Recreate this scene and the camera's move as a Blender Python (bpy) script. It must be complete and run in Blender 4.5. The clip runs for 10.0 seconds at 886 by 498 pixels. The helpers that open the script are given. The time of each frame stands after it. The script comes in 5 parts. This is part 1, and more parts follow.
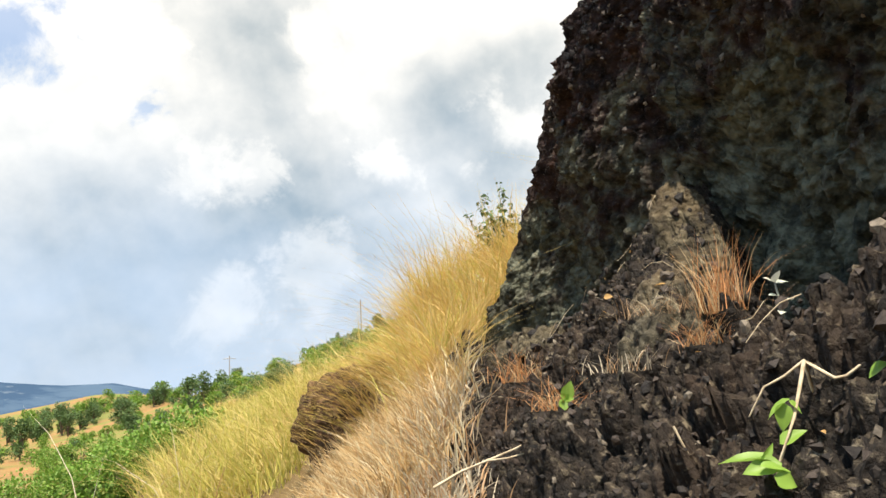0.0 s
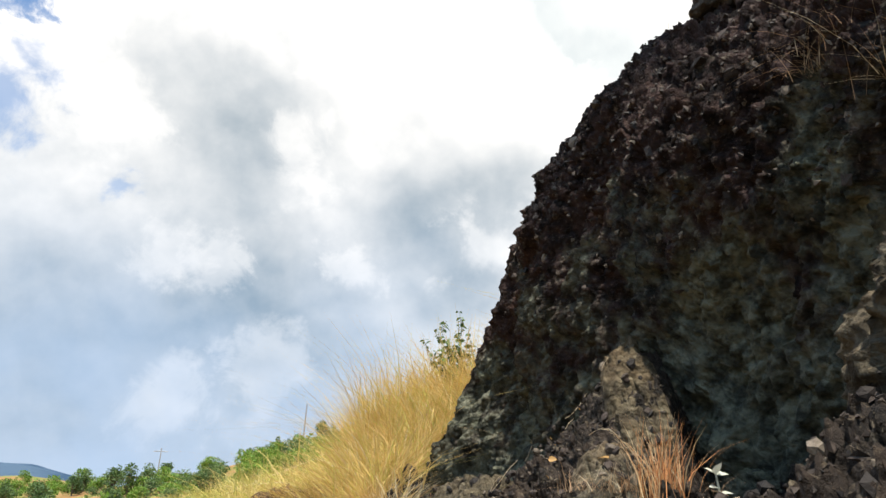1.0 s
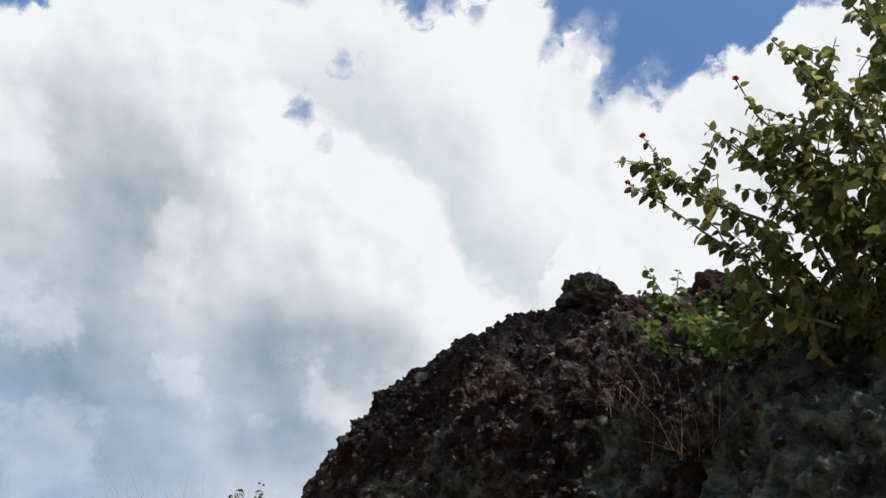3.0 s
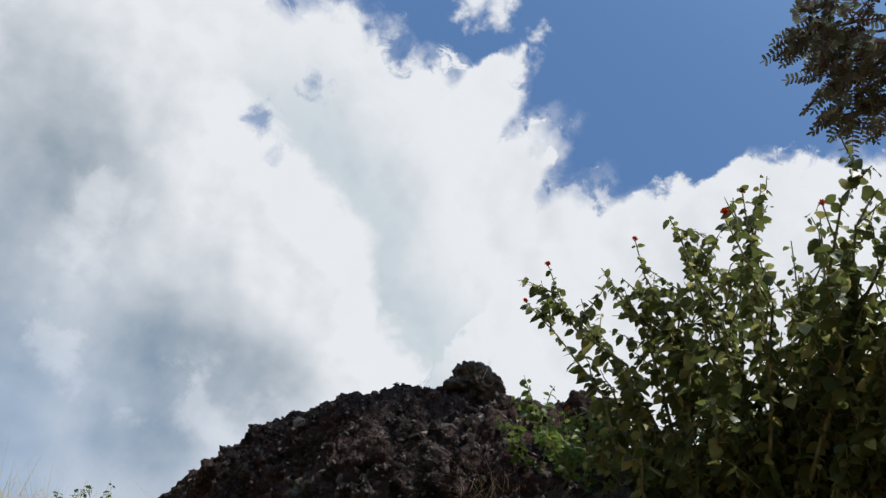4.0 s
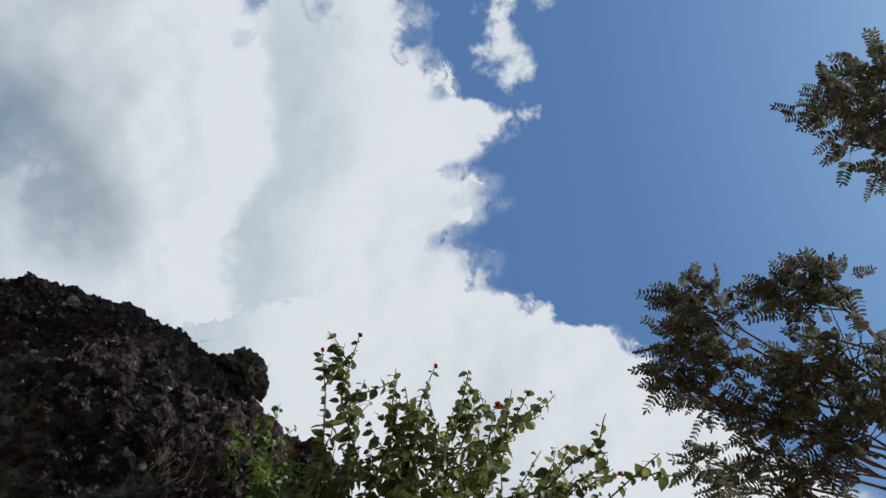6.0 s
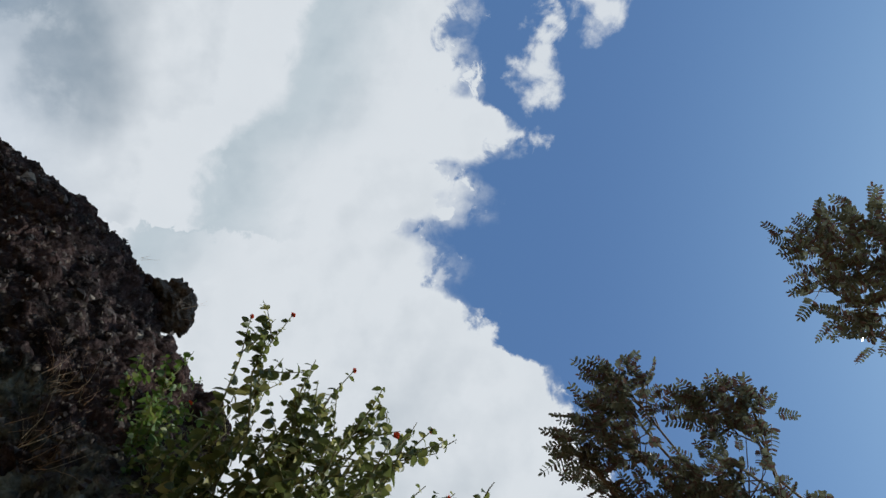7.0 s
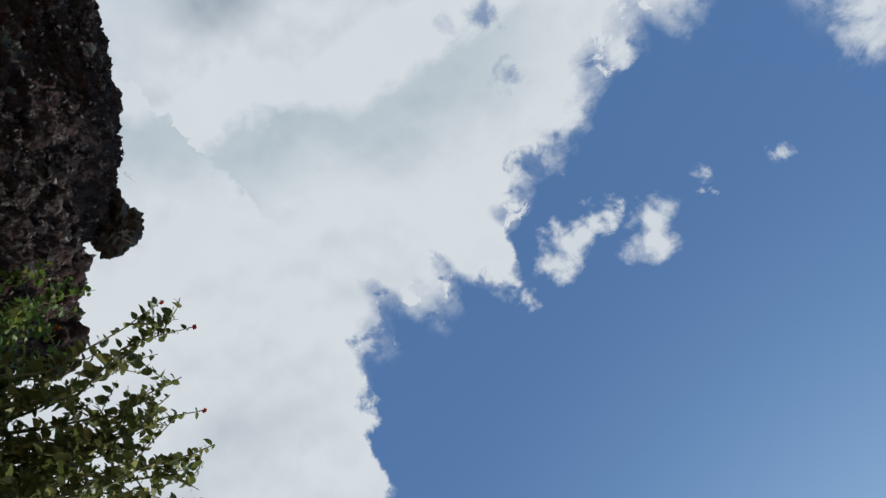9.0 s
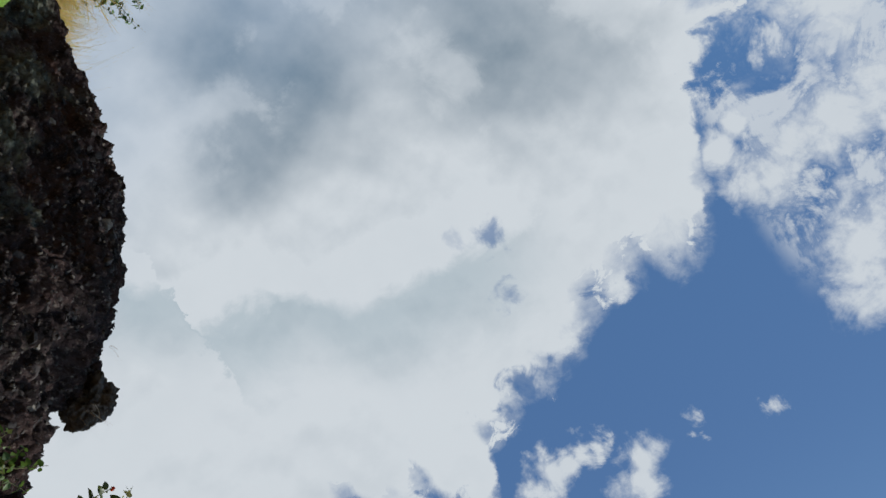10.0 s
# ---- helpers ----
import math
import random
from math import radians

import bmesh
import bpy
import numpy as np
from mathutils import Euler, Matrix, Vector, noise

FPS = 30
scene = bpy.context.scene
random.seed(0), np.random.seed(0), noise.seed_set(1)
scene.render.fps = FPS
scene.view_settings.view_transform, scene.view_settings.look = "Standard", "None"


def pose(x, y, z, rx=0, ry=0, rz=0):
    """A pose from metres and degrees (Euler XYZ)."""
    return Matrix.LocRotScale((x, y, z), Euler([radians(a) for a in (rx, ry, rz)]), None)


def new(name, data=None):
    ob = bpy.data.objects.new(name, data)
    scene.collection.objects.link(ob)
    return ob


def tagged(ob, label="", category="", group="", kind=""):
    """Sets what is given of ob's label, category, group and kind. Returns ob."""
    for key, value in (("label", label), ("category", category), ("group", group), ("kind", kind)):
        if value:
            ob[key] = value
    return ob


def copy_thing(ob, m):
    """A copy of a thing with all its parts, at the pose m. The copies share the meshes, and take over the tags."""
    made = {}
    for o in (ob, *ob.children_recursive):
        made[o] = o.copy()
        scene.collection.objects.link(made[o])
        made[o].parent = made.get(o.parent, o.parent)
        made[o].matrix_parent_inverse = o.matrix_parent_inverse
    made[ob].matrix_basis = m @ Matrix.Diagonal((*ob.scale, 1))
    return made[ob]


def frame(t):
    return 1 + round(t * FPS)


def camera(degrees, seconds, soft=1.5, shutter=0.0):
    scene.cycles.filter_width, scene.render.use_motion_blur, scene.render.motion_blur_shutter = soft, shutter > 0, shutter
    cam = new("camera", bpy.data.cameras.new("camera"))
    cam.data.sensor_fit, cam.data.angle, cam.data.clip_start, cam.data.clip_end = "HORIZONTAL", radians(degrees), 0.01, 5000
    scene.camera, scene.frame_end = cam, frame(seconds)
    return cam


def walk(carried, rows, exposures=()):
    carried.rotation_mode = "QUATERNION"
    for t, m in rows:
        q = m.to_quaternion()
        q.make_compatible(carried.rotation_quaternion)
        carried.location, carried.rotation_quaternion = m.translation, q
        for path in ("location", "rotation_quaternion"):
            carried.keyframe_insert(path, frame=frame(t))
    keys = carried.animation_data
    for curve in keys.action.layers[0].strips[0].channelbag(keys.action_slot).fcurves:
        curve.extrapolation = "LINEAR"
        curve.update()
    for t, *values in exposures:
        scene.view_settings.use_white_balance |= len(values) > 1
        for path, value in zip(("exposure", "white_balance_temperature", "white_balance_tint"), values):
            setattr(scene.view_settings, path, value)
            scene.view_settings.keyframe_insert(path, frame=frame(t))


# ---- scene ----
cam = camera(60.98, 10.0)
# seconds, place in metres, turn in degrees
ROWS = [
    (0, 0.000, 0.000, 1.500, 102.00, 2.99, 0.01),
    (0.5, 0.000, -0.022, 1.547, 106.40, 0.20, -2.16),
    (1, 0.009, -0.032, 1.578, 110.60, -2.57, -4.65),
    (1.5, 0.013, -0.064, 1.620, 114.36, -5.81, -8.25),
    (2, 0.013, -0.093, 1.658, 118.05, -8.95, -12.44),
    (2.5, 0.010, -0.137, 1.698, 122.14, -12.09, -17.54),
    (3, -0.000, -0.183, 1.724, 126.10, -15.55, -23.15),
    (4.5, -0.078, -0.442, 1.665, 139.65, -27.07, -46.80),
    (5, -0.109, -0.491, 1.656, 144.34, -30.77, -56.00),
    (5.5, -0.142, -0.521, 1.670, 151.11, -34.26, -67.96),
    (7, -0.237, -0.513, 1.739, 173.42, -39.40, -105.53),
    (7.5, -0.269, -0.518, 1.739, -177.80, -39.13, -118.05),
    (8, -0.306, -0.523, 1.736, -168.66, -37.17, -130.42),
    (8.5, -0.357, -0.515, 1.717, -160.15, -33.89, -142.69),
    (9, -0.402, -0.504, 1.697, -152.27, -29.56, -151.38),
    (9.5, -0.429, -0.495, 1.682, -143.37, -26.03, -156.71),
    (10, -0.441, -0.510, 1.682, -133.55, -24.74, -157.70),
]
EXPOSURES = [(0, 0.93, 7200, 11), (1.0, 0.72, 6750, 11), (2.5, 0.36, 6400, 11), (4.5, 0.07, 6100, 10), (7, -0.05, 6000, 8), (9.0, -0.12, 5970, 7.5), (10, -0.20, 5950, 7)]
walk(cam, [(t, pose(*p)) for t, *p in ROWS], EXPOSURES)


# ---- light ----
SUN_EL, SUN_AZ = 66.0, 187.0          # degrees; azimuth from +y towards +x
el, az = radians(SUN_EL), radians(SUN_AZ)
sun_dir = Vector((math.cos(el) * math.sin(az), math.cos(el) * math.cos(az), math.sin(el)))
sun = new("sun", bpy.data.lights.new("sun", "SUN"))
sun.data.energy, sun.data.angle, sun.data.color = 5.0, radians(0.6), (1.0, 0.95, 0.86)
sun.rotation_euler = sun_dir.to_track_quat("Z", "Y").to_euler()


class Nodes:
    """Short hand for a node tree."""

    def __init__(self, tree):
        self.tree = tree
        tree.nodes.clear()

    def add(self, kind, **props):
        n = self.tree.nodes.new(kind)
        for k, v in props.items():
            setattr(n, k, v)
        return n

    def put(self, value, socket):
        if isinstance(value, bpy.types.NodeSocket):
            self.tree.links.new(value, socket)
        elif value is not None:
            socket.default_value = value

    def math(self, op, a, b=None, c=None, clamp=False):
        n = self.add("ShaderNodeMath", operation=op, use_clamp=clamp)
        for s, v in zip(n.inputs, (a, b, c)):
            self.put(v, s)
        return n.outputs[0]

    def vec(self, op, a, b=None, scale=None):
        n = self.add("ShaderNodeVectorMath", operation=op)
        self.put(a, n.inputs[0])
        self.put(b, n.inputs[1])
        if scale is not None:
            self.put(scale, n.inputs["Scale"])
        return n.outputs["Value"] if op in ("DOT_PRODUCT", "DISTANCE", "LENGTH") else n.outputs["Vector"]

    def step(self, x, lo, hi, a=0.0, b=1.0):
        n = self.add("ShaderNodeMapRange", interpolation_type="SMOOTHSTEP")
        for s, v in zip(n.inputs, (x, lo, hi, a, b)):
            self.put(v, s)
        return n.outputs[0]

    def noise(self, vector, scale, detail=4.0, rough=0.55, distort=0.0):
        n = self.add("ShaderNodeTexNoise")
        self.put(vector, n.inputs["Vector"])
        n.inputs["Scale"].default_value, n.inputs["Detail"].default_value = scale, detail
        n.inputs["Roughness"].default_value, n.inputs["Distortion"].default_value = rough, distort
        return n.outputs["Fac"]

    def voronoi(self, vector, scale, feature="F1", out="Distance"):
        n = self.add("ShaderNodeTexVoronoi", feature=feature)
        self.put(vector, n.inputs["Vector"])
        n.inputs["Scale"].default_value = scale
        return n.outputs[out]

    def mix(self, fac, a, b, blend="MIX"):
        n = self.add("ShaderNodeMix", data_type="RGBA", blend_type=blend)
        self.put(fac, n.inputs[0])
        for v, s in ((a, n.inputs[6]), (b, n.inputs[7])):
            self.put((*v, 1.0) if isinstance(v, tuple) and len(v) == 3 else v, s)
        return n.outputs[2]

    def ramp(self, fac, stops):
        n = self.add("ShaderNodeValToRGB")
        ramp = n.color_ramp
        while len(ramp.elements) < len(stops):
            ramp.elements.new(0.5)
        for e, (p, c) in zip(ramp.elements, sorted(stops)):
            e.position = p
            e.color = (c, c, c, 1.0) if isinstance(c, float) else (*c, 1.0)
        self.put(fac, n.inputs[0])
        return n.outputs[0]


# the sky: clear air above a broken bank of cumulus, told by the direction alone
world = bpy.data.worlds.new("sky")
scene.world = world
world.use_nodes = True
N = Nodes(world.node_tree)
way = N.add("ShaderNodeTexCoord").outputs["Generated"]
AXIS = (0.0, 0.766, 0.643)
lower = N.math("ADD", N.vec("DOT_PRODUCT", way, AXIS), 1.0)
lower = N.math("MAXIMUM", lower, 0.05)
u0 = N.math("DIVIDE", N.vec("DOT_PRODUCT", way, (1.0, 0.0, 0.0)), lower)
v0 = N.math("DIVIDE", N.vec("DOT_PRODUCT", way, (0.0, -0.643, 0.766)), lower)
flat = N.add("ShaderNodeCombineXYZ")
N.put(u0, flat.inputs[0])
N.put(v0, flat.inputs[1])
flat = flat.outputs[0]
billow = N.noise(flat, 16.0, 8.0, 0.62)
billow_b = N.noise(N.vec("ADD", flat, (3.1, 1.7, 0.4)), 16.0, 8.0, 0.62)
wisp = N.noise(flat, 48.0, 8.0, 0.60)
u = N.math("ADD", u0, N.math("MULTIPLY", N.math("SUBTRACT", billow, 0.5), 0.022))
v = N.math("ADD", v0, N.math("MULTIPLY", N.math("SUBTRACT", billow_b, 0.5), 0.026))
# upper rim of the cloud bank: (u, v) along it
RIM = [(-0.36, -0.10), (-0.235, -0.03), (-0.19, -0.005), (-0.178, 0.035), (-0.157, 0.077), (-0.122, 0.081), (-0.11, 0.063), (-0.089, 0.079), (-0.07, 0.076), (-0.052, 0.09),
       (-0.029, 0.102), (-0.007, 0.105), (0.005, 0.094), (0.028, 0.112), (0.04, 0.115), (0.046, 0.140), (0.058, 0.148), (0.074, 0.142), (0.086, 0.104), (0.099, 0.131),
       (0.124, 0.121), (0.130, 0.100), (0.14, 0.092), (0.15, 0.112), (0.17, 0.118), (0.181, 0.152), (0.204, 0.160), (0.215, 0.205), (0.24, 0.224), (0.267, 0.24), (0.30, 0.285), (0.35, 0.35)]
rim = N.ramp(N.math("DIVIDE", N.math("ADD", u, 0.36), 0.72, clamp=True), [((a + 0.36) / 0.72, (b + 0.1) / 0.5) for a, b in RIM])
depth = N.math("SUBTRACT", N.math("SUBTRACT", N.math("MULTIPLY", rim, 0.5), 0.1), v)
ragged = N.noise(N.vec("ADD", flat, (5.0, 2.0, 0.0)), 24.0, 9.0, 0.66, 0.5)
depth = N.math("ADD", depth, N.math("MULTIPLY", N.math("SUBTRACT", wisp, 0.5), 0.04))
depth = N.math("ADD", depth, N.math("MULTIPLY", N.math("SUBTRACT", ragged, 0.5), 0.052))
thin = N.step(N.noise(N.vec("ADD", flat, (8.0, 1.0, 0.0)), 13.0, 3.0, 0.5), 0.38, 0.64, 0.008, 0.048)
cover = N.step(N.math("DIVIDE", depth, thin), -0.45, 0.75)
# shreds torn off along the rim, and holes behind it
torn = N.noise(N.vec("ADD", flat, (6.0, 9.0, 0.0)), 58.0, 6.0, 0.58, 0.8)
torn_b = N.noise(N.vec("ADD", flat, (1.0, 7.0, 0.0)), 40.0, 7.0, 0.6, 0.6)
cover = N.math("MAXIMUM", cover, N.step(N.math("ADD", torn, N.math("MULTIPLY", depth, 6.5)), 0.56, 0.68))
holes = N.step(N.math("SUBTRACT", torn_b, N.math("MULTIPLY", N.math("ABSOLUTE", depth), 7.0)), 0.46, 0.60)
cover = N.math("MULTIPLY", cover, N.math("SUBTRACT", 1.0, N.math("MULTIPLY", holes, 0.8)))


def puff(cu, cv, r, soft=0.8):
    """A small loose cloud at (cu, cv)."""
    p = N.add("ShaderNodeCombineXYZ")
    N.put(N.math("ADD", N.math("MULTIPLY", u, 0.6), N.math("MULTIPLY", u0, 0.4)), p.inputs[0])
    N.put(N.math("ADD", N.math("MULTIPLY", v, 0.6), N.math("MULTIPLY", v0, 0.4)), p.inputs[1])
    d = N.vec("DISTANCE", p.outputs[0], (cu, cv, 0.0))
    d = N.math("ADD", d, N.math("MULTIPLY", N.math("SUBTRACT", wisp, 0.5), max(0.035, r * 1.8)))
    d = N.math("ADD", d, N.math("MULTIPLY", N.math("SUBTRACT", torn_b, 0.5), max(0.04, r * 3.0)))
    if r > 0.012:
        d = N.math("ADD", d, N.math("MULTIPLY", N.math("SUBTRACT", ragged, 0.5), r * 3.2))
    return N.step(d, r * (1 - soft), r * (1 + soft) + 0.004, 0.95, 0.0)


PUFFS = [(0.026, 0.156, 0.007), (0.015, 0.150, 0.008), (0.004, 0.150, 0.006), (-0.008, 0.148, 0.005), (-0.018, 0.148, 0.004), (0.012, 0.139, 0.005), (-0.038, 0.171, 0.008), (-0.030, 0.182, 0.008),
         (0.058, 0.162, 0.004), (-0.082, 0.170, 0.003), (-0.128, 0.189, 0.004), (-0.212, 0.146, 0.014), (-0.23, 0.125, 0.020), (-0.262, 0.125, 0.03), (-0.31, 0.13, 0.05),
         (-0.205, 0.066, 0.014), (-0.190, 0.060, 0.010), (-0.186, 0.030, 0.009), (-0.207, 0.022, 0.010), (-0.225, 0.048, 0.014), (-0.256, 0.054, 0.020), (-0.29, 0.05, 0.028), (-0.29, -0.01, 0.03), (-0.35, 0.05, 0.05)]
for one in PUFFS:
    cover = N.math("MAXIMUM", cover, puff(*one))
# broken fleece to the west of the bank
fleck = N.step(N.math("ADD", N.math("MULTIPLY", ragged, 0.7), N.math("MULTIPLY", wisp, 0.3)), 0.47, 0.58)
fleck = N.math("MULTIPLY", fleck, N.math("MULTIPLY", N.step(N.math("MULTIPLY", u0, -1.0), 0.175, 0.20), N.step(v0, 0.10, 0.15, 1.0, 0.0)))
cover = N.math("MAXIMUM", cover, N.math("MULTIPLY", fleck, 0.82))
# gaps of blue inside the bank
for cu, cv, r, k in ((-0.037, -0.002, 0.006, 0.75), (-0.012, -0.0155, 0.0026, 0.25), (-0.026, 0.037, 0.0045, 0.6), (-0.178, -0.139, 0.006, 0.55), (-0.247, -0.084, 0.022, 0.75), (-0.236, 0.006, 0.006, 0.75), (-0.262, 0.018, 0.006, 0.75)):
    cover = N.math("MULTIPLY", cover, N.math("SUBTRACT", 1.0, N.math("MULTIPLY", puff(cu, cv, r, 0.8), k)))
# a grey-blue underside all over the lower west, darker bellies, sunlit heaps standing out of it with crisp edges
fold_a, fold_b = N.noise(flat, 9.0, 3.0, 0.45), N.noise(N.vec("ADD", flat, (2.2, 5.4, 0.0)), 9.0, 3.0, 0.45)
us = N.math("ADD", u0, N.math("MULTIPLY", N.math("SUBTRACT", fold_a, 0.5), 0.06))
vs = N.math("ADD", v0, N.math("MULTIPLY", N.math("SUBTRACT", fold_b, 0.5), 0.06))
folded = N.add("ShaderNodeCombineXYZ")
N.put(us, folded.inputs[0])
N.put(vs, folded.inputs[1])
folded = folded.outputs[0]
heaped = N.add("ShaderNodeCombineXYZ")
N.put(N.math("ADD", us, N.math("MULTIPLY", N.math("SUBTRACT", ragged, 0.5), 0.11)), heaped.inputs[0])
N.put(N.math("ADD", vs, N.math("MULTIPLY", N.math("SUBTRACT", billow_b, 0.5), 0.12)), heaped.inputs[1])
heaped = heaped.outputs[0]
mottle = N.noise(N.vec("ADD", flat, (1.3, 4.1, 0.0)), 6.0, 6.0, 0.52)
under = N.math("MULTIPLY", N.step(vs, -0.13, -0.01, 0.34, 0.0), N.step(us, -0.07, 0.07, 1.0, 0.2))
under = N.math("ADD", under, N.math("MULTIPLY", N.step(vs, -0.27, -0.12, 0.34, 0.0), N.step(us, -0.03, 0.10, 1.0, 0.3)))
shade = under
GREYS = [(0.0, -0.172, 0.022, 0.25), (-0.125, -0.078, 0.052, 0.34), (-0.003, -0.150, 0.030, 0.58), (0.030, -0.140, 0.030, 0.64), (0.055, -0.150, 0.028, 0.42), (0.072, -0.128, 0.022, 0.50), (0.092, -0.128, 0.022, 0.46),
         (0.039, -0.195, 0.038, 0.66), (-0.103, -0.150, 0.028, 0.20), (-0.131, -0.215, 0.05, 0.60), (-0.070, -0.226, 0.05, 0.40), (-0.216, -0.238, 0.05, 0.62), (-0.105, -0.235, 0.05, 0.32), (-0.096, -0.102, 0.038, 0.50),
         (-0.114, -0.047, 0.036, 0.20), (-0.064, -0.034, 0.022, 0.16), (-0.17, -0.045, 0.036, 0.22), (0.002, -0.100, 0.022, 0.20), (-0.247, -0.279, 0.06, 0.25), (0.271, 0.104, 0.06, 0.22)]
for cu, cv, r, k in GREYS:
    d = N.step(N.vec("DISTANCE", folded, (cu, cv, 0.0)), 0.0, r * 1.7, k, 0.0)
    shade = N.math("ADD", shade, N.math("MULTIPLY", d, N.math("SUBTRACT", 1.0, shade)))
LIGHTS = [(0.109, -0.166, 0.03, 0.5), (0.122, -0.239, 0.04, 0.4), (-0.044, -0.048, 0.022, 0.45), (-0.073, -0.120, 0.020, 0.4), (-0.016, -0.053, 0.024, 0.45), (0.057, -0.172, 0.020, 0.4), (-0.201, -0.030, 0.02, 0.4),
          (-0.188, -0.088, 0.024, 0.45), (-0.040, -0.194, 0.016, 0.42), (-0.125, -0.185, 0.018, 0.4), (-0.152, -0.172, 0.020, 0.4), (-0.088, -0.262, 0.02, 0.4), (-0.148, -0.280, 0.024, 0.5), (-0.110, 0.0, 0.03, 0.4)]
for cu, cv, r, k in LIGHTS:
    shade = N.math("MULTIPLY", shade, N.step(N.vec("DISTANCE", heaped, (cu, cv, 0.0)), r * 0.55, r * 1.6, 1.0 - k, 1.0))
shade = N.math("ADD", shade, N.math("MULTIPLY", N.math("SUBTRACT", mottle, 0.46), 0.22))
# heaps lit from above: the slope of a noise towards the sun
puffy_a, puffy_b = N.noise(flat, 15.0, 5.0, 0.5), N.noise(N.vec("ADD", flat, (0.004, 0.011, 0.0)), 15.0, 5.0, 0.5)
shade = N.math("ADD", shade, N.math("MULTIPLY", N.math("SUBTRACT", puffy_b, puffy_a), 1.0), clamp=True)
# a nearer heap in front of a thin veil: bright along its rim, the veil blue-grey behind it
HEAP = [(-0.34, -0.03), (-0.12, -0.02), (-0.05, 0.0), (-0.025, 0.002), (0.007, 0.001), (0.034, -0.005), (0.056, -0.006), (0.075, -0.014), (0.086, -0.025), (0.108, -0.050), (0.125, -0.050), (0.157, -0.050), (0.161, -0.088), (0.178, -0.094), (0.2, -0.12), (0.34, -0.2)]
uf = N.math("ADD", N.math("ADD", N.math("MULTIPLY", u, 0.5), N.math("MULTIPLY", u0, 0.5)), N.math("MULTIPLY", N.math("SUBTRACT", ragged, 0.5), 0.08))
front = N.ramp(N.math("DIVIDE", N.math("ADD", uf, 0.36), 0.72, clamp=True), [((a + 0.36) / 0.72, (b + 0.3) / 0.5) for a, b in HEAP])
into = N.math("SUBTRACT", N.math("SUBTRACT", N.math("MULTIPLY", front, 0.5), 0.3), v0)
into = N.math("ADD", into, N.math("MULTIPLY", N.math("SUBTRACT", ragged, 0.5), 0.045))
into = N.math("ADD", into, N.math("MULTIPLY", N.math("SUBTRACT", wisp, 0.5), 0.02))
here = N.step(u0, -0.09, 0.0)
rim_light = N.math("MULTIPLY", N.step(into, 0.0, 0.05, 1.0, 0.0), N.step(into, -0.008, 0.004))
shade = N.math("SUBTRACT", shade, N.math("MULTIPLY", N.math("MULTIPLY", rim_light, here), 0.5), clamp=True)
veil = N.math("MULTIPLY", N.step(into, -0.075, -0.004, 0.0, 0.26), N.step(into, -0.009, 0.008, 1.0, 0.0))
shade = N.math("ADD", N.math("MULTIPLY", shade, N.step(into, -0.06, 0.0, 0.7, 1.0)), N.math("MULTIPLY", veil, here), clamp=True)
shade = N.math("MULTIPLY", shade, N.step(depth, 0.0, 0.06, 0.25, 1.0))
shade = N.math("ADD", shade, N.math("MULTIPLY", N.math("SUBTRACT", billow, 0.47), 0.16), clamp=True)
cloud = N.mix(shade, (1.0, 1.0, 0.99), (0.21, 0.295, 0.37))
cloud = N.mix(N.math("MULTIPLY", veil, here), cloud, (0.56, 0.72, 0.76))
height = N.add("ShaderNodeSeparateXYZ")
N.put(way, height.inputs[0])
height = height.outputs[2]
dusk = N.math("MULTIPLY", N.step(height, 0.02, 0.50, 0.9, 0.0), N.step(mottle, 0.36, 0.66, 1.05, 0.55), clamp=True)
cloud = N.mix(dusk, cloud, (0.40, 0.545, 0.76))
air = N.add("ShaderNodeTexSky", sky_type="NISHITA", sun_disc=False, sun_elevation=el, sun_rotation=az, air_density=1.0, dust_density=1.3, ozone_density=1.2)
clear = N.add("ShaderNodeBackground")
glow = N.step(N.vec("DOT_PRODUCT", way, tuple(sun_dir)), 0.58, 1.0)
tint = N.mix(glow, (0.78, 0.98, 1.10), (1.12, 1.40, 1.34))
N.put(N.mix(1.0, air.outputs[0], tint, "MULTIPLY"), clear.inputs[0])
clear.inputs[1].default_value = 0.124
fleece = N.add("ShaderNodeBackground")
N.put(cloud, fleece.inputs[0])
fleece.inputs[1].default_value = 0.76
both = N.add("ShaderNodeMixShader")
N.put(cover, both.inputs[0])
N.put(clear.outputs[0], both.inputs[1])
N.put(fleece.outputs[0], both.inputs[2])
N.put(both.outputs[0], N.add("ShaderNodeOutputWorld").inputs[0])


# ---- materials ----
def material(name):
    m = bpy.data.materials.new(name)
    m.use_nodes = True
    return m, Nodes(m.node_tree)


